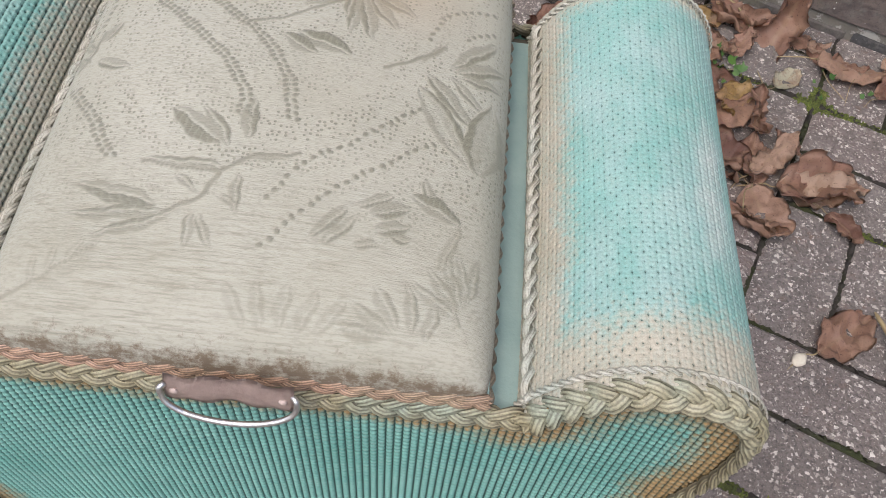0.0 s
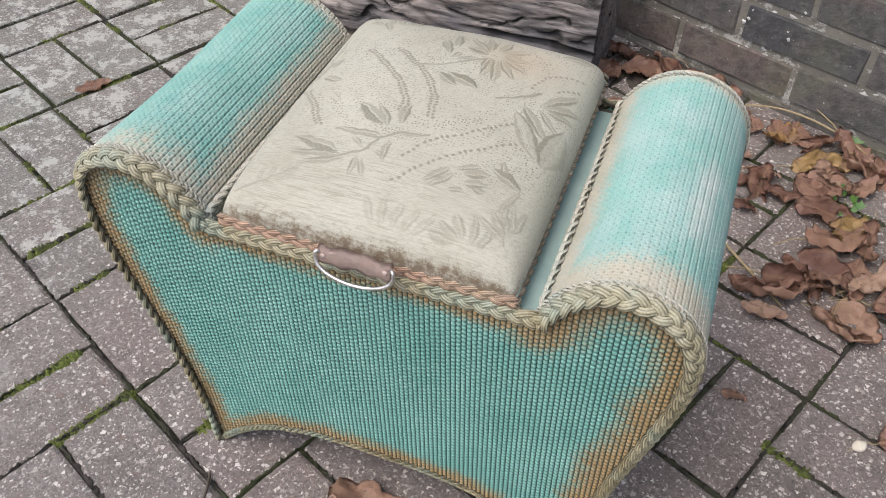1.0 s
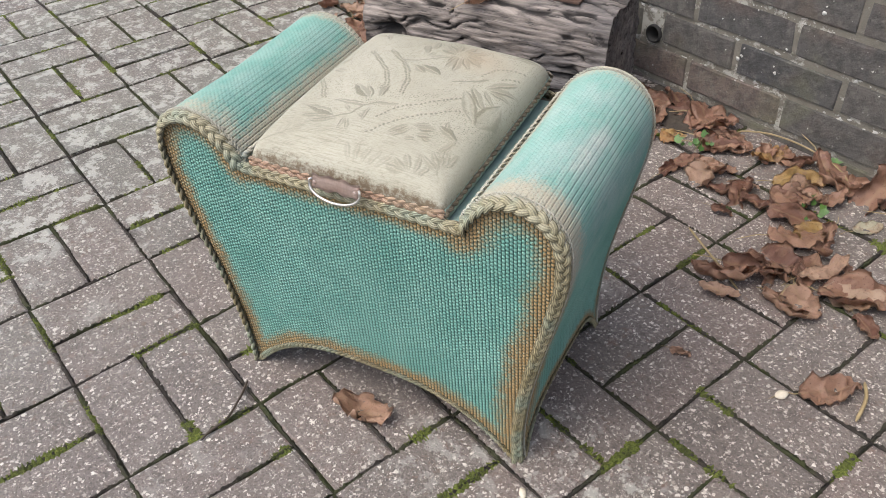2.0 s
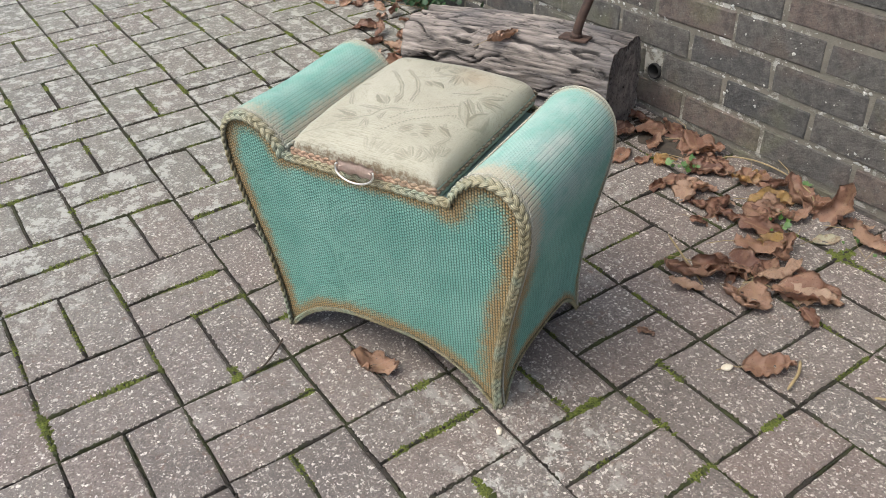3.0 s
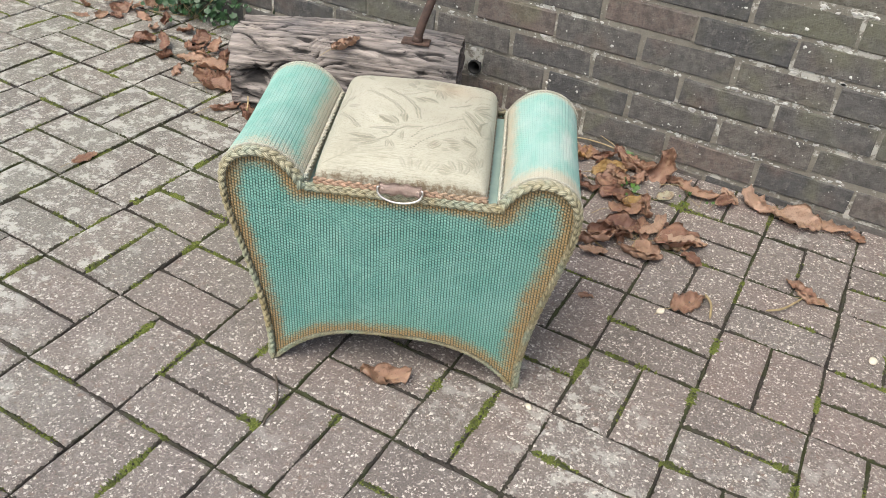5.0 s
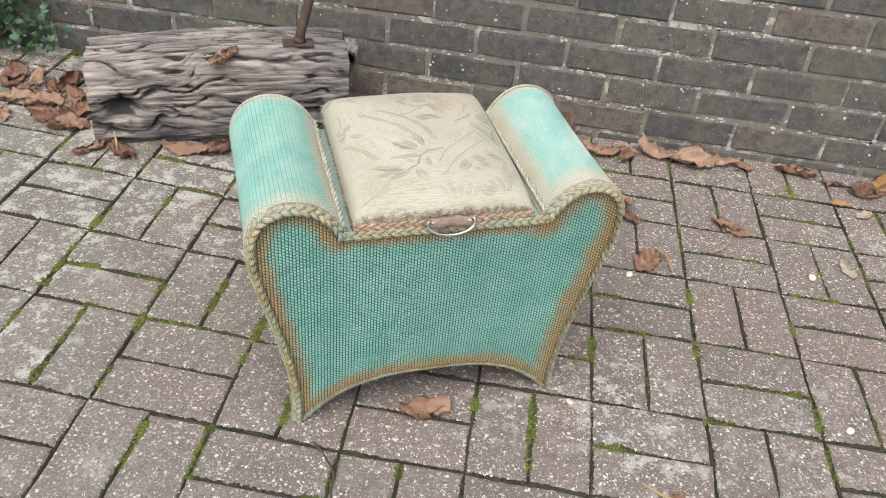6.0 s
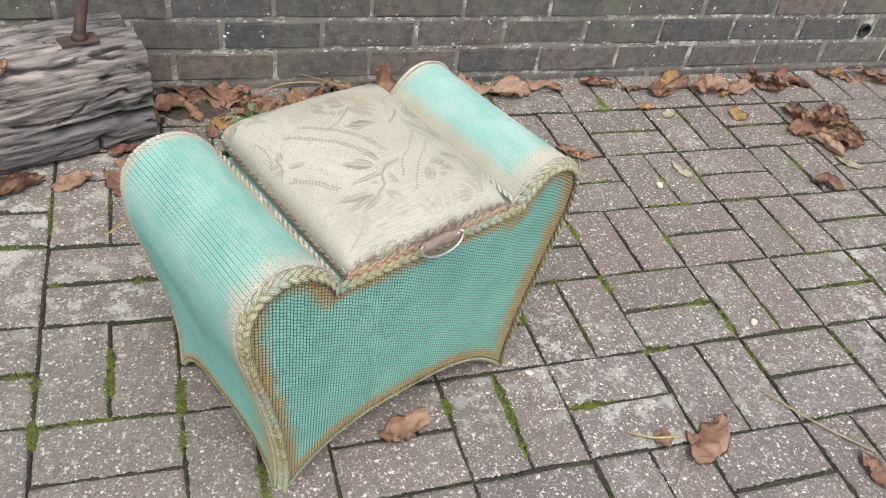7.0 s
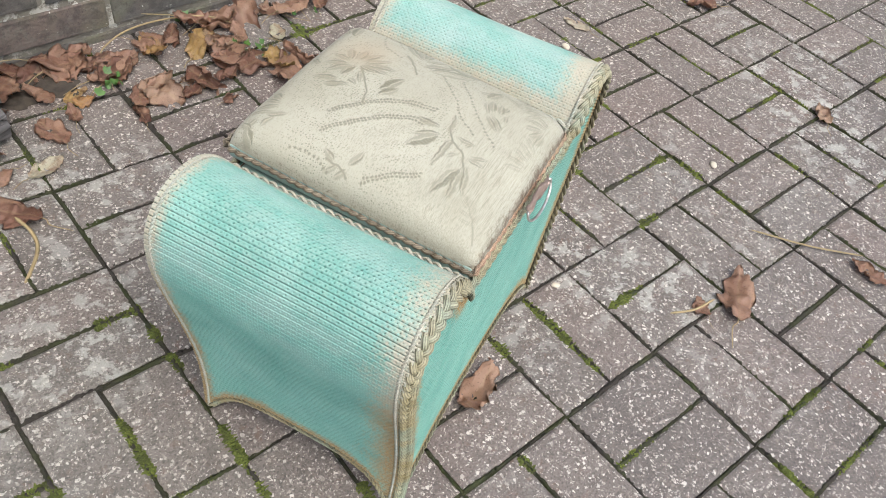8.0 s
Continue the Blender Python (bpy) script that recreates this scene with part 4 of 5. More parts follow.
def timber():
    base = new("timber_log", None)
    tagged(base, "weathered grey timber baulk, deeply furrowed, lying by the wall", "log")
    n, m = 250, 230
    length, hw, hh = 0.60, 0.104, 0.115
    a = np.linspace(0, 2 * np.pi, m, endpoint=False)
    x = np.linspace(-length / 2, length / 2, n)
    verts = np.empty((n, m, 3))
    crack = np.empty((n, m))
    for i, u in enumerate(x):
        for j, b in enumerate(a):
            c, s = math.cos(b), math.sin(b)
            r = (abs(c) ** 5 + abs(s) ** 5) ** -0.2
            py, pz = hw * r * c, hh * r * s
            # Long furrows that wander and part round a knot.
            knot = math.exp(-(((u - 0.10) / 0.035) ** 2 + ((pz - 0.0) / 0.030) ** 2)) if c < 0 else 0.0
            sway = noise.noise(Vector((u * 7, py * 6, pz * 6))) + 0.5 * noise.noise(Vector((u * 17, py * 9 + 4, pz * 9)))
            q = Vector((u * 4.2, py * 25 + 0.8 * sway, pz * 25 + 1.0 * sway + 0.8 * knot))
            ridge = abs(noise.noise(q)) * 1.1 + 0.55 * abs(noise.noise(q * 2.3 + Vector((3, 1, 7))))
            fine = abs(noise.noise(Vector((u * 8, py * 75, pz * 75))))
            groove = max(0.0, 1 - ridge / 0.22)
            lump = noise.noise(Vector((u * 4 + 5, py * 5, pz * 5)))
            depth = 0.017 * groove**1.3 + 0.006 * knot + 0.0035 * (1 - min(1, fine * 3)) - 0.012 * lump - 0.006 * min(ridge, 0.6)
            split = math.exp(-(((pz + 0.028 + 0.05 * u) / 0.007) ** 2)) * (c < 0) * min(1.0, max(0.0, (u - 0.03) / 0.10))
            hole = math.exp(-(((u + 0.235) / 0.035) ** 2 + ((pz + 0.012) / 0.024) ** 2)) * (c < 0)
            depth += 0.035 * split + 0.060 * hole
            f = 1 - depth / (hw * r)
            taper = 1 - 0.10 * min(1.0, max(0.0, (-u - 0.12) / 0.17))
            end = max(0.0, (abs(u) - (length / 2 - 0.03)) / 0.03)
            rag = 0.007 * noise.noise(Vector((b * 2.2, u * 3, 1.0))) + 0.003 * groove
            verts[i, j] = (u + math.copysign(rag * end, u), py * f * (1 - 0.10 * max(0.0, pz / hh)), max(0.0, hh + pz * f * taper))
            crack[i, j] = min(1.0, groove * 1.15 + split + hole + 0.55 * (1 - min(1, fine * 3.2)))
    rings, quads, dark = [verts.reshape(-1, 3)], [grid_quads(n, m, wrap=True)[:, ::-1]], [crack.ravel()]
    count = n * m
    for end in (0, n - 1):
        ring = verts[end]
        c = ring.mean(0)
        last = np.arange(m) + end * m
        for k, f in enumerate((0.9, 0.72, 0.54, 0.36, 0.18, 0.03)):
            inner = c + (ring - c) * f
            inner[:, 0] = c[0] + (ring[:, 0] - c[0]) * f * 0.5 + [math.copysign(0.008 * noise.noise(Vector((p[1] * 30, p[2] * 30, k))), 1) for p in inner]
            idx = count + np.arange(m)
            q = np.stack([last, np.roll(last, -1), np.roll(idx, -1), idx], 1)
            quads.append(q if end == 0 else q[:, ::-1])
            rings.append(inner)
            dark.append(np.full(m, 0.25 + 0.2 * (k % 2)))
            last, count = idx, count + m
    mesh = array_mesh("baulk", np.concatenate(rings), np.concatenate(quads))
    give(mesh, "crack", np.concatenate(dark))
    link_mesh("baulk", mesh, TIMBER, base)
    base.matrix_world = pose(-0.947, 0.540, ground_z(-0.95) - 0.004, 0, 0.2, 22)
    return base


def stake():
    """An iron rod on a foot plate, leaning back against the wall."""
    base = new("iron_stake", None)
    tagged(base, "rusty iron stake on a foot plate, leaning against the wall", "stake")
    bm = bevelled_box((-0.040, -0.019, 0), (0.034, 0.021, 0.006), 0.0015)
    for v in bm.verts:
        v.co = pose(0, 0, 0, 0, 0, 21) @ v.co
    part("foot_plate", bm, RUST, base, "thin rusty plate")
    line = spline([(0, 0, 0.003), (0.008, 0.004, 0.05), (0.040, 0.045, 0.20), (0.078, 0.100, 0.45), (0.115, 0.155, 0.72)], 6)
    rope("rod", base, tubes([line], [np.linspace(0.0118, 0.0105, len(line))], 12), RUST)
    bm = bmesh.new()
    bmesh.ops.create_cone(bm, cap_ends=True, segments=12, radius1=0.016, radius2=0.0125, depth=0.014)
    for v in bm.verts:
        v.co.z += 0.012
    part("collar", bm, RUST, base, "", True)
    base.matrix_world = pose(-0.759, 0.574, 0.243)


timber()
stake()


# ---- fallen leaves, stalks and stones ----
leaf_rnd = random.Random(11)


def blade_mesh(name, seed, form):
    """A dry leaf blade, oval, broad or lobed: corrugated between its side ribs, folded, curled and crumpled."""
    rnd = random.Random(seed)
    nu, nv = 24, 15
    roll, bend, twist, fold = (7.5 if form == "rolled" else rnd.choice((1.2, 2.6, 4.0, 5.2)) * rnd.choice((1, 1, 1, -0.6))), rnd.uniform(-0.4, 2.0), rnd.uniform(-1.1, 1.1), rnd.uniform(-0.1, 0.7)
    rough = 1.0
    if form == "flat":
        roll, bend, twist, fold, rough = 1.1, 0.5, 0.3, 0.25, 0.35
    elif form == "curled":
        roll, bend, twist, fold, rough = 3.6, 2.6, 1.8, 0.4, 1.0
    lop, off = rnd.uniform(0.3, 1.0), [rnd.uniform(0, 9) for _ in range(4)]
    wide = {"oval": 0.25, "broad": 0.33, "lobed": 0.40, "rolled": 0.34, "flat": 0.24, "curled": 0.27}[form] * rnd.uniform(0.85, 1.15)
    bm = bmesh.new()
    rib = bm.verts.layers.float.new("rib")
    grid = []
    for i in range(nu):
        u = i / (nu - 1)
        half = wide * max(0.0, math.sin(math.pi * u**0.82)) ** 0.75 + 0.004
        if form in ("lobed", "curled"):
            half *= 0.62 + 0.48 * abs(math.sin(2.6 * math.pi * u**0.9 + 0.5)) ** 0.8
        half *= 1 + 0.05 * math.sin(19 * u + off[0]) + 0.03 * math.sin(47 * u + off[1])
        row = []
        for j in range(nv):
            v = 2 * j / (nv - 1) - 1
            x, y = u - 0.5 + (0.22 if form == "lobed" else 0.10) * abs(v) * half, v * half * (1 + 0.10 * math.sin(17 * u + (2 if v > 0 else 5)))
            z = fold * abs(y) * 0.5 + 0.017 * math.sin(2 * math.pi * (6.5 * u - 1.5 * abs(v))) * min(1, abs(v) * 2)
            q = Vector((x, y, off[2]))
            z += rough * (0.11 * noise.noise(q * 4.5) + 0.070 * noise.noise(q * 10) * (0.4 + abs(v)) + 0.045 * noise.noise(q * 22))
            x += 0.030 * noise.noise(q * 6 + Vector((5, 0, 0)))
            # Rolled across its rib, then bent and twisted along it.
            b = roll * (1 if y > 0 else lop) * (1 + 0.7 * x)
            y, z = math.sin(b * y) / b - z * math.sin(b * y), (1 - math.cos(b * y)) / b + z * math.cos(b * y)
            c, t = math.cos(twist * x), math.sin(twist * x)
            y, z = y * c - z * t, y * t + z * c
            x, z = math.sin(bend * x) / bend, z + (1 - math.cos(bend * x)) / bend
            vert = bm.verts.new((x, y, z))
            vert[rib] = max(0.0, 1 - abs(v) * 7)
            row.append(vert)
        grid.append(row)
    for a, b in zip(grid, grid[1:]):
        for j in range(nv - 1):
            bm.faces.new((a[j], b[j], b[j + 1], a[j + 1]))
    low = sorted(v.co.z for v in bm.verts)[6]
    for v in bm.verts:
        v.co.z -= low
    foot = grid[1][nv // 2].co.copy()
    bmesh.ops.solidify(bm, geom=bm.faces[:], thickness=0.006)
    mesh = bpy.data.meshes.new(name)
    bm.to_mesh(mesh)
    bm.free()
    mesh.polygons.foreach_set("use_smooth", [True] * len(mesh.polygons))
    return mesh, foot


FORMS = ("oval", "broad", "lobed", "oval", "rolled", "oval", "broad", "oval") * 3 + ("flat", "flat", "curled")
BLADES = [blade_mesh("blade", k, form) for k, form in enumerate(FORMS)]


def leaf(x, y, size, turn, kind="brown", z=0.0, tip=(0, 0), shape=None, stalk=True):
    shape = leaf_rnd.randrange(24) if shape is None else shape
    mesh, foot = BLADES[shape]
    words = {
        "brown": "curled dry brown leaf lying on the paving",
        "yellow": "yellow autumn leaf lying on the paving",
        "tan": "dry tan leaf with one curled end under the stool",
        "pale": "pale bleached leaf lying on the paving",
    }
    base = tagged(new("fallen_leaf", None), words[kind], "leaf", "fallen leaves")
    ob = new("leaf_blade", mesh)
    if not mesh.materials:
        mesh.materials.append(LEAF_BROWN)
    ob.material_slots[0].link = "OBJECT"
    ob.material_slots[0].material = {"brown": LEAF_BROWN, "yellow": LEAF_YELLOW, "tan": LEAF_TAN, "pale": LEAF_PALE}[kind]
    ob.parent = base
    if stalk:
        ends = spline([foot, foot + Vector((-0.10, 0.01, -0.1 * foot.z)), foot * 0.5 + Vector((-0.40, 0.06, 0.01)), (-0.92, 0.03, 0.02)], 4)
        rope("stalk", base, tubes([ends], [0.009], 5), STALK)
    base.matrix_world = pose(x, y, z + ground_z(x), tip[0], tip[1], turn) @ Matrix.Diagonal((size, size, size * leaf_rnd.uniform(0.7, 1.15), 1))
    return base


# Single leaves that lie apart: x, y, size, turn.
# Out on the paving.
for x, y, size, turn in (
    (0.12, 0.24, 0.10, 60), (0.045, 0.45, 0.125, 30), (-0.01, 0.37, 0.095, -40), (0.21, -0.42, 0.125, 35), (0.47, -0.53, 0.08, 90), (1.05, 0.47, 0.13, 15),
    (1.06, 0.39, 0.12, 100), (0.94, 0.23, 0.085, 150), (0.82, -0.21, 0.075, 50), (-0.392, 0.674, 0.11, 35), (0.32, 0.435, 0.078, 160),
):
    leaf(x, y, size, turn)
# Round the timber.
for x, y, size, turn in (
    (-1.27, -0.1, 0.07, 80), (-0.703, 0.396, 0.12, 130), (-0.8, 0.42, 0.09, 40), (-0.697, 0.524, 0.085, 15), (-0.567, 0.559, 0.09, 100), (-0.464, 0.735, 0.12, 20),
    (-0.693, 0.48, 0.07, 200), (-0.903, 0.403, 0.115, 25), (-0.99, 0.378, 0.125, 5), (-1.189, 0.302, 0.1, 60), (-1.116, 0.311, 0.095, 150), (-1.288, 0.385, 0.105, 20),
    (-1.304, 0.465, 0.11, 75), (-1.346, 0.411, 0.1, 130), (-1.395, 0.473, 0.1, 210), (-1.474, 0.48, 0.1, 15), (-1.391, 0.6, 0.11, 95), (-1.34, 0.53, 0.1, 300),
):
    leaf(x, y, size, turn)
# Beyond the ivy.
for x, y, size, turn in (
    (-1.96, 0.5, 0.06, 20), (-1.91, 0.54, 0.07, 120), (-1.67, 0.48, 0.09, 70),
):
    leaf(x, y, size, turn)
for x, y, size, turn, kind in (
    (-0.612, 0.473, 0.075, 20, "pale"), (-0.483, 0.616, 0.05, 0, "yellow"), (-0.516, 0.586, 0.06, 80, "brown"), (0.58, 0.33, 0.075, 100, "pale"), (1.07, 0.31, 0.075, 120, "pale"), (0.63, 0.62, 0.055, 0, "yellow"),
    (0.89, 0.56, 0.075, 60, "yellow"), (0.36, 0.41, 0.05, 10, "brown"), (-0.49, 0.64, 0.06, 20, "yellow"), (0.68, 0.58, 0.06, 40, "pale"),
    (0.135, -0.40, 0.045, 70, "brown"), (-0.07, 0.14, 0.035, 20, "brown"), (0.33, 0.41, 0.05, 140, "brown"), (0.90, 0.66, 0.05, 200, "yellow"),
):
    leaf(x, y, size, turn, kind, shape=leaf_rnd.choice((24, 25)) if kind == "pale" else None)

# The drift against the wall behind the stool: x, y, length, turn.
drift = [
    (-0.53, 0.735, 0.10, 31), (-0.466, 0.719, 0.10, 41), (-0.398, 0.671, 0.125, 13), (-0.419, 0.722, 0.09, 19), (-0.413, 0.532, 0.06, 86), (-0.394, 0.570, 0.075, 67),
    (-0.342, 0.594, 0.08, 32), (-0.296, 0.542, 0.075, 12), (-0.276, 0.585, 0.075, 10), (-0.251, 0.484, 0.045, 25), (-0.303, 0.703, 0.115, 81), (-0.250, 0.728, 0.08, 54),
    (-0.209, 0.675, 0.11, 41), (-0.221, 0.547, 0.075, 16), (-0.183, 0.612, 0.11, 51), (-0.148, 0.564, 0.115, 29), (-0.109, 0.504, 0.13, 62), (-0.176, 0.722, 0.14, -27),
]
drift += [
    (0.009, 0.714, 0.10, -13), (-0.131, 0.659, 0.075, 75), (-0.055, 0.735, 0.05, 61), (-0.028, 0.728, 0.05, 41), (-0.127, 0.323, 0.13, 29), (-0.114, 0.290, 0.075, 33),
    (-0.107, 0.382, 0.12, 35), (-0.021, 0.336, 0.11, -13), (-0.052, 0.443, 0.11, 100), (-0.027, 0.460, 0.10, 67), (0.043, 0.450, 0.145, 50), (-0.018, 0.501, 0.055, -35),
    (0.085, 0.396, 0.06, -21), (-0.088, 0.393, 0.07, -62), (0.034, 0.703, 0.13, 23), (0.091, 0.689, 0.07, 65), (0.173, 0.735, 0.13, -7), (0.264, 0.708, 0.12, 2),
]
drift += [
    (0.265, 0.745, 0.09, 12), (0.093, 0.732, 0.07, -36), (0.345, 0.745, 0.11, -6), (0.405, 0.735, 0.06, -61), (0.545, 0.745, 0.12, -5), (0.563, 0.735, 0.06, -31),
    (-0.478, 0.735, 0.12, -15), (-0.375, 0.705, 0.09, -9), (-0.347, 0.567, 0.11, -69), (-0.174, 0.643, 0.10, -7), (-0.261, 0.559, 0.10, -73), (-0.182, 0.596, 0.09, -6),
    (-0.106, 0.537, 0.12, -95), (-0.066, 0.524, 0.10, -71), (-0.273, 0.730, 0.09, -50), (-0.312, 0.714, 0.07, -59), (-0.138, 0.720, 0.10, -3), (-0.10, 0.43, 0.11, 5),
]
for x, y, size, turn in drift:
    kind = "brown" if leaf_rnd.random() < 0.97 else "yellow"
    leaf(x, y, 0.98 * size, turn, kind, leaf_rnd.choice((0, 0, 0.004, 0.010)), (leaf_rnd.uniform(-16, 16), leaf_rnd.uniform(-14, 14)), None, leaf_rnd.random() < 0.25)

# The scatter along the wall, the far heap, and the heaps at the timber's rotten end.
for count, x0, x1, y0, y1, big in ((44, 0.62, 2.2, 0.67, 0.765, 0.095), (14, 1.03, 1.22, 0.37, 0.56, 0.11), (12, -1.60, -1.28, 0.38, 0.62, 0.085), (24, -2.35, -1.55, 0.56, 0.76, 0.085)):
    for _ in range(count):
        x, y = leaf_rnd.uniform(x0, x1), leaf_rnd.uniform(y0, y1)
        leaf(x, y, big * leaf_rnd.uniform(0.6, 1.2), leaf_rnd.uniform(0, 360), "brown" if leaf_rnd.random() < 0.95 else "yellow", leaf_rnd.choice((0, 0, 0.006, 0.014)), (leaf_rnd.uniform(-22, 22), leaf_rnd.uniform(-22, 22)), None, leaf_rnd.random() < 0.25)
leaf(-0.288, -0.302, 0.125, 28, "tan", 0.0, (0, 0), 26, False)
leaf(-0.085, 0.728, 0.15, 80, "brown", 0.015, (5, -52), 5)
leaf(-0.905, 0.462, 0.085, 60, "brown", 0.216, (0, -14), 12)
leaf(-0.048, 0.639, 0.065, 67, "pale", 0.0, (8, 0), 24)


def litter(x0, x1, y0, y1, height):
    """A low bank of soil and rotted leaf, coloured dark to stand in for shade at the wall's foot."""
    n, k = 90, 40
    u, v = np.meshgrid(np.linspace(0, 1, n), np.linspace(0, 1, k), indexing="ij")
    X, Y = x0 + (x1 - x0) * u, y0 + (y1 - y0) * v
    rag = np.array([[noise.noise(Vector((p * 14, q * 14, 3.0))) for p, q in zip(a, b)] for a, b in zip(X, Y)])
    fine = np.array([[noise.noise(Vector((p * 90, q * 90, 5.0))) for p, q in zip(a, b)] for a, b in zip(X, Y)])
    body = np.clip(np.minimum(np.minimum(u, 1 - u) * 5, v * 2.6) + 0.55 * rag, -0.4, 1)
    Z = -0.006 + height * body + 0.004 * fine
    ob = link_mesh("leaf_litter", array_mesh("leaf_litter", np.stack([X, Y, Z], -1).reshape(-1, 3), grid_quads(n, k)), SHADE_SOIL, None)
    tagged(ob, "dark leaf litter standing in for shade at the foot of the wall", "leaf litter", kind="stuff")


# Dark litter added where the corner between timber and wall lies in shade.
litter(-0.76, -0.44, 0.600, 0.784, 0.013)
for x, y, size, turn in ((-0.60, 0.70, 0.09, 40), (-0.55, 0.66, 0.08, 120), (-0.66, 0.72, 0.09, 10), (-0.64, 0.64, 0.07, 75), (-0.58, 0.75, 0.08, 160)):
    leaf(x, y, size, turn, "brown", 0.008, (leaf_rnd.uniform(-14, 14), leaf_rnd.uniform(-14, 14)), None, False)


def stalk_thing(points, thick, label, material=STALK):
    ob = rope("stalk", None, tubes([spline(points, 6)], [thick], 6), material)
    ob.name = "loose_stalk"
    tagged(ob, label, "stalk", "loose stalks")


stalk_thing([(0.145, 0.29, 0.006), (0.165, 0.255, 0.012), (0.175, 0.215, 0.005)], 0.0028, "bent straw-coloured leaf stalk on the paving")
stalk_thing([(-0.26, 0.40, 0.005), (-0.18, 0.36, 0.008), (-0.10, 0.325, 0.005)], 0.0022, "straight straw-coloured leaf stalk on the paving")
stalk_thing([(-0.700, 0.375, 0.02), (-0.690, 0.335, 0.012), (-0.701, 0.294, 0.006), (-0.759, 0.221, 0.006)], 0.0032, "bent straw-coloured leaf stalk on the paving")
stalk_thing([(-1.150, 0.352, 0.060), (-1.138, 0.335, 0.040), (-1.126, 0.312, 0.030)], 0.0025, "short pale dead stalk beside the timber")
stalk_thing([(-0.400, 0.730, 0.010), (-0.384, 0.741, 0.018), (-0.330, 0.762, 0.024), (-0.253, 0.766, 0.024), (-0.167, 0.745, 0.020), (-0.122, 0.700, 0.015)], 0.0018, "long bent stalk lying over the leaf drift")
stalk_thing([(-0.398, -0.510, 0.004), (-0.404, -0.490, 0.006), (-0.406, -0.464, 0.008), (-0.433, -0.427, 0.007), (-0.457, -0.403, 0.004)], 0.0019, "thin dark bent twig on the paving by the stool", TWIG)
stalk_thing([(0.37, -0.335, 0.005), (0.43, -0.425, 0.007), (0.50, -0.50, 0.006)], 0.0018, "straight straw-coloured leaf stalk on the paving")
stalk_thing([(0.08, -0.375, 0.005), (0.12, -0.395, 0.007), (0.17, -0.40, 0.005)], 0.0022, "short straw-coloured leaf stalk on the paving")
stalk_thing([(0.33, 0.40, 0.006), (0.30, 0.33, 0.012), (0.27, 0.31, 0.006)], 0.0026, "bent straw-coloured leaf stalk on the paving")


def pebble(x, y, size):
    bm = bmesh.new()
    bmesh.ops.create_icosphere(bm, subdivisions=2, radius=1)
    for v in bm.verts:
        v.co *= 1 + 0.18 * noise.noise(v.co * 1.7 + Vector((x * 9, y * 9, 0)))
        v.co = Vector((v.co.x * size, v.co.y * size * 0.7, v.co.z * size * 0.45))
    ob = part("pebble", bm, PEBBLE, None, "", True)
    tagged(ob, "small pale stone lying on the paving", "pebble", "loose pebbles")
    ob.matrix_world = pose(x, y, size * 0.4, 0, 0, x * 900)


for x, y, size in ((0.46, -0.177, 0.010), (0.488, 0.275, 0.012), (0.08, 0.18, 0.011), (-0.04, -0.22, 0.008), (-1.35, -0.28, 0.012)):
    pebble(x, y, size)

# ---- ivy and small weeds ----


def leafy(name, label, category, centre, spread, count, size, material, seed):
    rnd = random.Random(seed)
    base = tagged(new(name, None), label, category)
    verts, quads, stems = [], [], []
    for k in range(count):
        x, y, z = rnd.gauss(0, spread[0]), rnd.gauss(0, spread[1]), abs(rnd.gauss(0, spread[2])) + 0.01
        s = size * rnd.uniform(0.5, 1.2)
        m = pose(x, y, z, rnd.uniform(20, 100), rnd.uniform(-40, 40), rnd.uniform(-70, 70))
        i = len(verts)
        for u, v, w in ((0, -0.5, 0), (0.42, -0.25, 0.10), (0.5, 0.12, 0.12), (0.16, 0.22, 0.03), (0, 0.62, -0.06), (-0.16, 0.22, 0.03), (-0.5, 0.12, 0.12), (-0.42, -0.25, 0.10), (0, 0.05, 0.0)):
            verts.append(tuple(m @ Vector((u * s, v * s, w * s))))
        quads += [[i, i + 1, i + 2, i + 8], [i + 8, i + 2, i + 3, i + 4], [i + 8, i + 4, i + 5, i + 6], [i + 8, i + 6, i + 7, i]]
        if k % (6 if count < 100 else 30) == 0:
            stems.append(spline([(rnd.gauss(0, spread[0] * 0.3), rnd.gauss(0, spread[1] * 0.3), 0.0), (x * 0.6, y * 0.6, z * 0.6), (x, y, z)], 4))
    rope("foliage", base, (np.array(verts), np.array(quads)), material)
    rope("stems", base, tubes(stems, [size * 0.05] * len(stems), 5), STALK)
    base.matrix_world = pose(centre[0], centre[1], centre[2] + ground_z(centre[0]))
    return base


leafy("ivy", "dark green ivy growing at the foot of the wall", "plant", (-1.69, 0.72, 0.0), (0.11, 0.035, 0.17), 720, 0.021, IVY, 3)
leafy("weed", "small green weed growing from the wall foot", "plant", (-0.20, 0.770, 0.0), (0.010, 0.006, 0.016), 4, 0.022, GREEN, 5)
leafy("weed", "small green weed growing in a paving joint", "plant", (-0.14, 0.60, 0.0), (0.022, 0.02, 0.010), 9, 0.015, GREEN, 6)
leafy("weed", "small green weed growing in a paving joint", "plant", (-0.42, 0.63, 0.0), (0.02, 0.012, 0.012), 12, 0.018, GREEN, 7)
leafy("weed", "small green weed growing in a paving joint", "plant", (0.03, 0.64, 0.0), (0.03, 0.02, 0.006), 7, 0.012, GREEN, 8)

# ---- moss in the joints ----


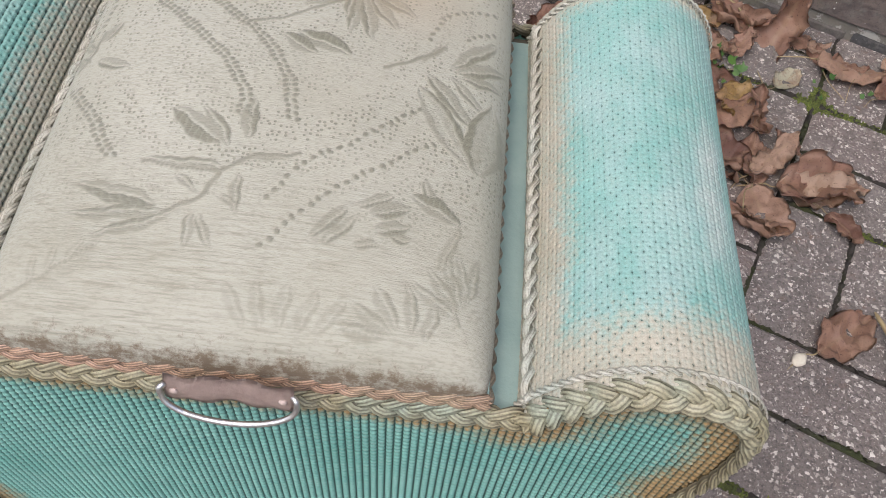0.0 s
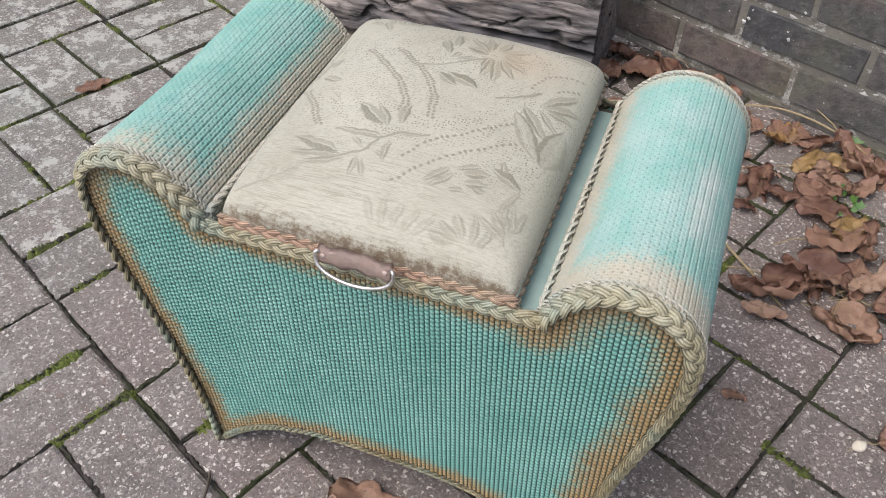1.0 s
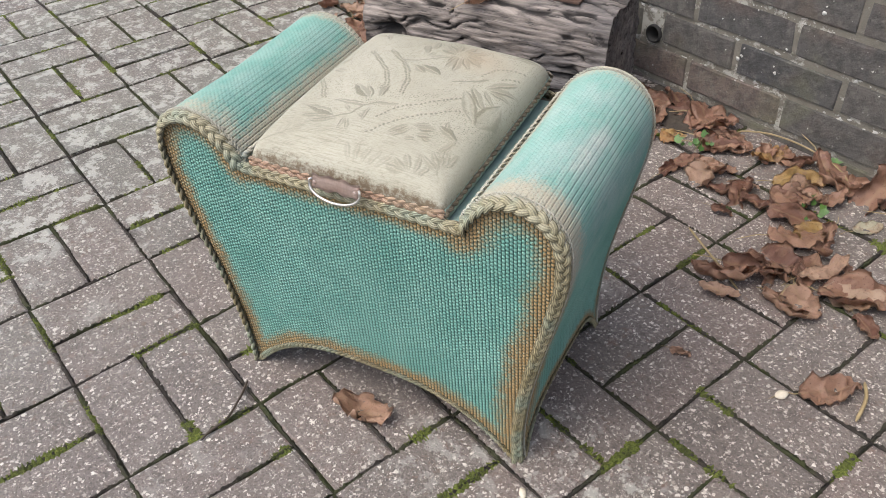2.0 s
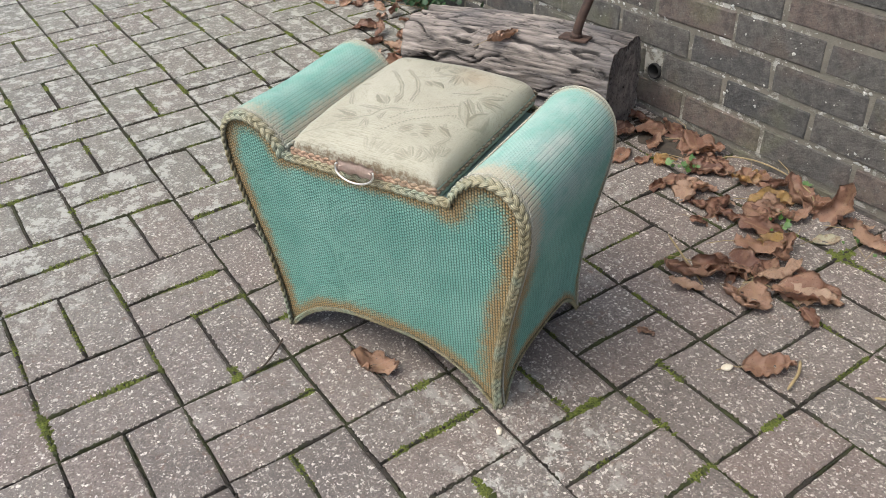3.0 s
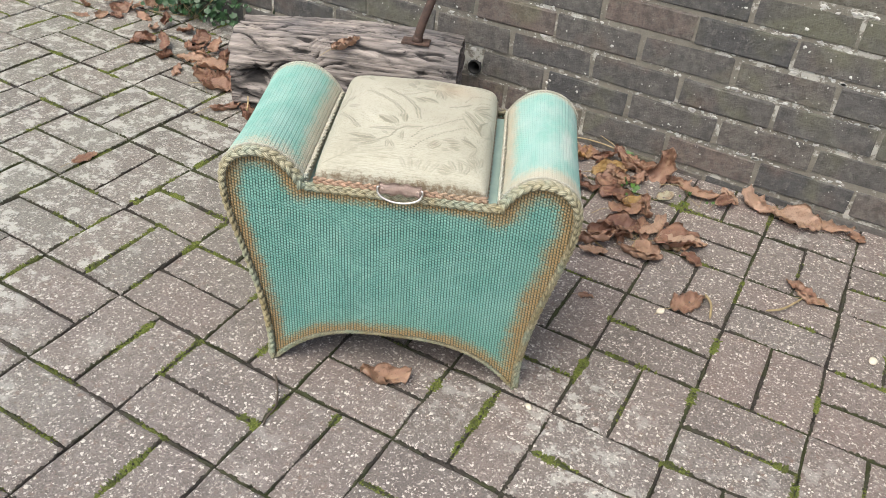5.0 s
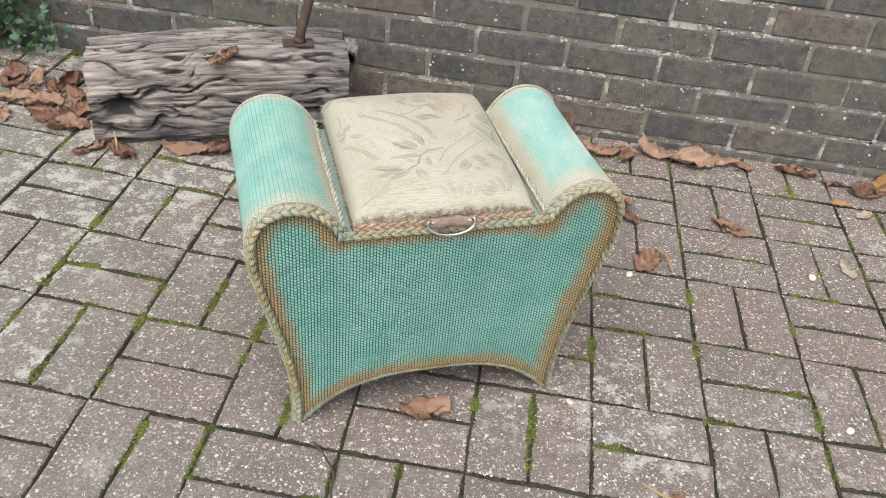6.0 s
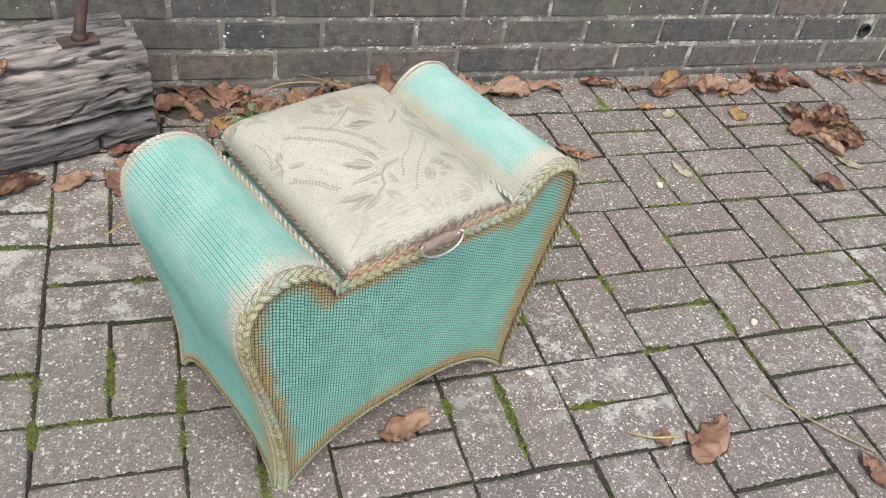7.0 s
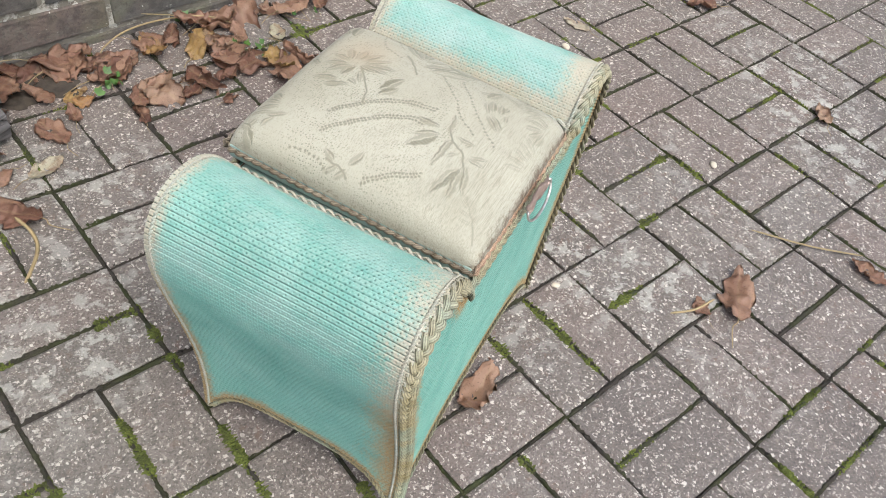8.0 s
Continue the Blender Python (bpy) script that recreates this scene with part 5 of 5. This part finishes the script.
def joint_strips(name, segments, material, step, parent=None):
    """Low uneven ridges along the paving joints."""
    verts, quads, base = [], [], 0
    rnd = np.random.RandomState(4)
    for x0, y0, x1, y1, wide in segments:
        a, b = np.array(shifted(x0 * L, y0 * L)), np.array(shifted(x1 * L, y1 * L))
        n = max(int(np.linalg.norm(b - a) / step), 4)
        t = np.linspace(0, 1, n)
        side = np.array([-(b - a)[1], (b - a)[0]]) / (np.linalg.norm(b - a) + 1e-9)
        ph = rnd.uniform(0, 6, 3)
        lumps = 0.90 + 0.20 * np.sin(t * n * 0.09 + ph[0]) + 0.14 * np.sin(t * n * 0.23 + ph[1])
        body = np.clip(np.sin(np.pi * t) * 4, 0.05, 1) * np.clip(lumps + rnd.normal(0, 0.16, n), 0.0, 1.3)
        for k in range(7):
            w = (k / 3 - 1) * wide * (0.45 + 0.55 * body)
            h = -0.0062 + (0.0066 * body * math.sqrt(max(0, 1 - (k / 3 - 1) ** 2))) + rnd.normal(0, 0.0013, n) * (0 < k < 6)
            p = a + (b - a) * t[:, None] + side * (w + rnd.normal(0, 0.0013, n))[:, None]
            verts.append(np.column_stack([p, h + [ground_z(q) for q in p[:, 0]]]))
        q = grid_quads(7, n) + base
        quads.append(q)
        base += 7 * n
    return link_mesh(name, array_mesh(name, np.concatenate(verts), np.concatenate(quads)), material, parent)


# Thick cushions of moss, in paving squares: beside the stool, then before and behind it.
beside = [
    (-4.89, -0.5, -4.74, -0.5), (-4.32, -0.5, -3.97, -0.5), (-4, -0.75, -4, -0.55), (-4, -1.21, -4, -0.92), (-4, -1.88, -4, -1.59), (-4, -2.44, -4, -2.33),
    (-4.5, -1.51, -4.5, -1.05), (-4.5, -1.96, -4.5, -1.71), (-3.5, -0.83, -3.5, -0.26), (-3, -1.41, -3, -0.65), (-3, -2.58, -3, -1.98), (-3.5, -2.7, -3.5, -2.06),
    (-5, -1.39, -5, -1.18), (-4.5, -3.41, -4.5, -2.99), (-5.5, -2.86, -5.5, -2.1), (-7.58, -1.5, -7.15, -1.5), (-5, -0.91, -5, -0.7), (-3.33, 0.5, -2.95, 0.5),
    (-3.97, 0.5, -3.85, 0.5), (-3, 0.14, -3, 0.36), (-3, -0.17, -3, 0.04),
]
before = [
    (-2.5, -1.9, -2.5, -1.53), (-2, -2.35, -2, -2.07), (-1.5, -2.18, -1.5, -2.02), (-1, -1.43, -1, -1.04), (-0.5, -1.91, -0.5, -0.99), (-0.25, -0.5, -0.04, -0.5),
    (0, -0.44, 0, -0.2), (0.01, -1.5, 0.48, -1.5), (0.95, -1, 1.24, -1), (1.66, -0.5, 1.93, -0.5), (2, -0.95, 2, -0.47), (1, 0.55, 1, 0.82),
    (1, -0.27, 1, 0.04), (0.4, 0, 0.65, 0), (1.46, 1.5, 1.84, 1.5), (2.5, 1.17, 2.5, 1.52), (2.53, 2.5, 2.74, 2.5), (-2.5, -3.77, -2.5, -3.07),
    (-2.59, -4, -2.28, -4), (-2.21, -2.5, -1.97, -2.5), (-1, -2.5, -0.59, -2.5), (-0.06, 0.5, 0.3, 0.5), (2.07, 1, 2.19, 1),
]
moss_rnd = random.Random(23)
segments = [(*s, moss_rnd.uniform(0.0110, 0.0155)) for s in beside + before]
# Two spreading clumps where joints meet.
segments += [(-0.16, 3, 0.2, 3, 0.022), (0, 2.92, 0, 3.2, 0.020), (2.5, 3.05, 2.5, 3.42, 0.024), (2.36, 3, 2.66, 3, 0.018)]
for i in range(-16, 9):
    for j in range(-8, 4):
        # The long middle joint of each pair, then the two outer ones.
        upright = (i + j) % 2
        for x0, y0, x1, y1 in ((i + 0.5, j, i + 0.5, j + 1) if upright else (i, j + 0.5, i + 1, j + 0.5), (i, j, i, j + 1), (i, j, i + 1, j)):
            chance = 0.74 if i < -4 else 0.32 if i < 3 and j > -5 else 0.44
            if moss_rnd.random() < chance:
                u = moss_rnd.uniform(0, 0.5)
                v = moss_rnd.uniform(u + 0.2, 1.0)
                segments.append((x0 + (x1 - x0) * u, y0 + (y1 - y0) * u, x0 + (x1 - x0) * v, y0 + (y1 - y0) * v, moss_rnd.uniform(0.0045, 0.0078) * (1.5 if i < -4 else 1.0)))
moss = joint_strips("moss", segments, MOSS, 0.0021)
tagged(moss, "bright green moss growing in the paving joints", "moss", kind="stuff")
crumbs = []
for i in range(-9, 6):
    for j in range(-7, 4):
        upright = (i + j) % 2
        for x0, y0, x1, y1 in ((i + 0.5, j, i + 0.5, j + 1) if upright else (i, j + 0.5, i + 1, j + 0.5), (i, j, i, j + 1), (i, j, i + 1, j)):
            crumbs.append((x0 - 0.02 * (x1 > x0), y0 - 0.02 * (y1 > y0), x1 + 0.02 * (x1 > x0), y1 + 0.02 * (y1 > y0), moss_rnd.uniform(0.0022, 0.0046)))
grit = joint_strips("joint_crumbs", crumbs, GRIT, 0.0036, GROUND)
grit["kind"] = "stuff"

# ---- drain and wall foot ----


def drain(x, z):
    base = tagged(new("drain_pipe", None), "short dark clay drain pipe set in the brick wall", "pipe")
    bm = bmesh.new()
    seg = 28
    rings = []
    for r, y in ((0.0165, 0.13), (0.0165, -0.003), (0.0180, -0.005), (0.0200, -0.004), (0.0208, 0.0), (0.0208, 0.13)):
        rings.append([bm.verts.new((r * math.cos(2 * math.pi * k / seg), y, r * math.sin(2 * math.pi * k / seg))) for k in range(seg)])
    for a, b in zip(rings, rings[1:]):
        for k in range(seg):
            bm.faces.new((a[k], a[(k + 1) % seg], b[(k + 1) % seg], b[k]))
    bm.faces.new(rings[0][::-1])
    bmesh.ops.recalc_face_normals(bm, faces=bm.faces[:])
    part("pipe_wall", bm, DARK, base, "", True)
    base.matrix_world = pose(x, WALL_Y, z)


DRAINS = ((-0.686, 0.125), (1.434, 0.135))
for x, z in DRAINS:
    drain(x, z)
wall = tagged(new("wall_brick", None), "old sooty brick garden wall with pale lichen along its joints", "wall", kind="structure")
bm = bmesh.new()
# The upper wall is unseen, added this high to block skylight near its foot.
edge, blocks = -4.6, []
for x, z in DRAINS:
    blocks += [((edge, -0.10), (x - 0.017, 2.82)), ((x - 0.017, -0.10), (x + 0.017, z - 0.017)), ((x - 0.017, z + 0.017), (x + 0.017, 2.82))]
    edge = x + 0.017
for lo, hi in blocks + [((edge, -0.10), (4.2, 2.82))]:
    box(bm, (lo[0], WALL_Y + 0.0036, lo[1]), (hi[0], WALL_Y + 0.22, hi[1]))
part("mortar", bm, MORTAR, wall, "recessed lime mortar")

PITCH_X, PITCH_Z, BED = 0.237, 0.080, 0.022


def brick_mesh(length, seed):
    rnd = random.Random(seed)
    bm = bevelled_box((-length / 2, 0, -0.0345), (length / 2, 0.09, 0.0345), 0.0042, 1)
    for v in bm.verts:
        v.co += Vector((rnd.uniform(-1, 1), rnd.uniform(-1, 1) * 0.8, rnd.uniform(-1, 1))) * 0.0022
    mesh = bpy.data.meshes.new("brick")
    bm.to_mesh(mesh)
    bm.free()
    mesh.materials.append(BRICK)
    return mesh


STRETCHERS = [brick_mesh(0.2275, k) for k in range(6)]
wall_rnd = random.Random(8)
rest = bmesh.new()
# The high courses are unseen and carry that added height.
for row in range(-1, 35):
    z = BED + (row + 0.5) * PITCH_Z
    shift = -0.583 if row % 2 == 0 else -0.465
    for k in range(-17, 20):
        x = shift + (k + 0.5) * PITCH_X
        if not -4.55 < x < 4.15:
            continue
        cut = 1.0
        for hole, _ in DRAINS:
            # The two bricks beside a drain are cut short.
            if row == 1 and abs(x - hole) < 0.15:
                x, cut = (x - 0.008, 0.93) if x < hole else (x + 0.017, 0.82)
                break
        jog = pose(x + wall_rnd.uniform(-0.003, 0.003), WALL_Y + wall_rnd.uniform(-0.002, 0.0018), z + wall_rnd.uniform(-0.0015, 0.0015), wall_rnd.uniform(-0.8, 0.8), wall_rnd.uniform(-0.4, 0.4), wall_rnd.uniform(-0.35, 0.35)) @ Matrix.Diagonal((cut, 1, 1, 1))
        mesh = STRETCHERS[wall_rnd.randrange(6)]
        if -2.6 < x < 1.9 and row < 12:
            ob = new("brick", mesh)
            ob.parent = wall
            ob.matrix_world = jog
        else:
            old = len(rest.verts)
            rest.from_mesh(mesh)
            rest.verts.ensure_lookup_table()
            for v in rest.verts[old:]:
                v.co = jog @ v.co
far_bricks = part("bricks", rest, BRICK, wall)
far_bricks["kind"] = "stuff"

# White lichen and lime on the joints and faces.
verts, quads, base = [], [], 0
for k in range(17000):
    row = wall_rnd.randrange(0, 13)
    on_bed = wall_rnd.random() < 0.74
    x = wall_rnd.uniform(-2.6, 1.9)
    z = BED + row * PITCH_Z + (wall_rnd.gauss(0, 0.004) if on_bed else wall_rnd.uniform(0, 0.08))
    if noise.noise(Vector((x * 2.3, z * 3.1, 4.0))) + 0.8 * noise.noise(Vector((x * 11, z * 11, 9.0))) < wall_rnd.uniform(-0.35, 0.45) or z < 0.03:
        continue
    size = 0.0008 + 0.0056 * wall_rnd.random() ** 4.2 * (1.0 if on_bed else 0.8)
    ring = []
    for q in range(8):
        a, r = 2 * math.pi * q / 8, size * wall_rnd.uniform(0.40, 1.25)
        ring.append((x + r * (1.7 if on_bed else 1.0) * math.cos(a), r * math.sin(a)))
    back, face = (0.0040, 0.0031) if on_bed else (0.0020, -0.0008)
    verts += [(rx, WALL_Y + back, z + rz) for rx, rz in ring] + [(x + (rx - x) * 0.9, WALL_Y + face, z + rz * 0.9) for rx, rz in ring]
    quads += [[base + q, base + (q + 1) % 8, base + 8 + (q + 1) % 8, base + 8 + q] for q in range(8)]
    quads += [[base + 8, base + 9, base + 10, base + 11], [base + 8, base + 11, base + 12, base + 15], [base + 12, base + 13, base + 14, base + 15]]
    base += 16
ob = link_mesh("wall_lichen", array_mesh("wall_lichen", verts, quads), LICHEN, wall, "white lichen and lime flecks")
ob["kind"] = "stuff"

# ---- paving ----


def paver_mesh(seed):
    rnd = random.Random(seed)
    w, d = 0.1009, 0.0495
    ring = [(-w, -d), (-w * 0.35, -d), (w * 0.4, -d), (w, -d), (w, 0), (w, d), (w * 0.3, d), (-w * 0.4, d), (-w, d), (-w, 0.005)]
    bm = bmesh.new()
    side, low, top = [], [], []
    for x, y in ring:
        corner = abs(x) > 0.09 and abs(y) > 0.04
        x, y = x + rnd.uniform(-0.0026, 0.0008) * (1 if x > 0 else -1), y + rnd.uniform(-0.0026, 0.0008) * (1 if y > 0 else -1)
        worn = rnd.uniform(0.0024, 0.0056) * (1.5 if corner else 1.0)
        low.append(bm.verts.new((x, y, -0.05)))
        side.append(bm.verts.new((x, y, -worn * rnd.uniform(0.35, 0.65))))
        top.append(bm.verts.new((x - math.copysign(worn, x), y - math.copysign(worn, y) * (abs(y) > 0.02), rnd.uniform(-0.0006, 0.0003))))
    for a, b in ((low, side), (side, top)):
        for k in range(len(ring)):
            bm.faces.new((a[k], a[(k + 1) % 10], b[(k + 1) % 10], b[k]))
    bm.faces.new(top)
    mesh = bpy.data.meshes.new("paver")
    bm.to_mesh(mesh)
    bm.free()
    mesh.materials.append(PAVER)
    return mesh


SLABS = [paver_mesh(k) for k in range(8)]
pave_rnd = random.Random(31)
rest_verts, rest_quads = [], []
for i in range(-34, 24):
    for j in range(-22, 4):
        upright = (i + j) % 2
        for half in (0.25, 0.75):
            x, y = (i + half, j + 0.5) if upright else (i + 0.5, j + half)
            x, y = shifted(x * L, y * L)
            if y > WALL_Y:
                continue
            grow = 1 + 0.05 * min(max(0.0, -0.4 - x), 1.2) * (-0.75 < y < 0.15)
            wide = Matrix.Diagonal((grow, 1.04, 1, 1) if upright else (1.04, grow, 1, 1)) if x < -0.42 else Matrix.Identity(4)
            m = pose(x + pave_rnd.uniform(-0.0012, 0.0012), y + pave_rnd.uniform(-0.0012, 0.0012), ground_z(x) + pave_rnd.uniform(-0.0016, 0.0010), pave_rnd.uniform(-0.5, 0.5), pave_rnd.uniform(-0.35, 0.35), (90 if upright else 0) + pave_rnd.uniform(-0.5, 0.5) + (180 if pave_rnd.random() < 0.5 else 0)) @ wide
            m = Matrix.Translation(m.to_translation()) @ Matrix.Rotation(0.03 if -1.85 < x < -0.45 else 0.0, 4, "Y") @ Matrix.Translation(-m.to_translation()) @ m
            mesh = SLABS[pave_rnd.randrange(8)]
            if -6 <= i <= 5 and -6 <= j <= 3 and not (i + 2) ** 2 + (j + 1) ** 2 > 48:
                ob = new("paver", mesh)
                ob.parent = GROUND
                ob.matrix_world = m
            else:
                w, d, c = 0.1006, 0.0494, 0.0030
                k = 8 * len(rest_verts)
                top = [(-w + c, -d + c, 0), (w - c, -d + c, 0), (w - c, d - c, 0), (-w + c, d - c, 0)]
                low = [(-w, -d, -0.02), (w, -d, -0.02), (w, d, -0.02), (-w, d, -0.02)]
                rest_verts.append([tuple(m @ Vector(p)) for p in top + low])
                rest_quads += [[k, k + 1, k + 2, k + 3]] + [[k + 4 + a, k + 4 + (a + 1) % 4, k + (a + 1) % 4, k + a] for a in range(4)]
ob = link_mesh("pavers", array_mesh("pavers", np.array(rest_verts).reshape(-1, 3), rest_quads), PAVER_FAR, GROUND, "", False)
ob["kind"] = "stuff"
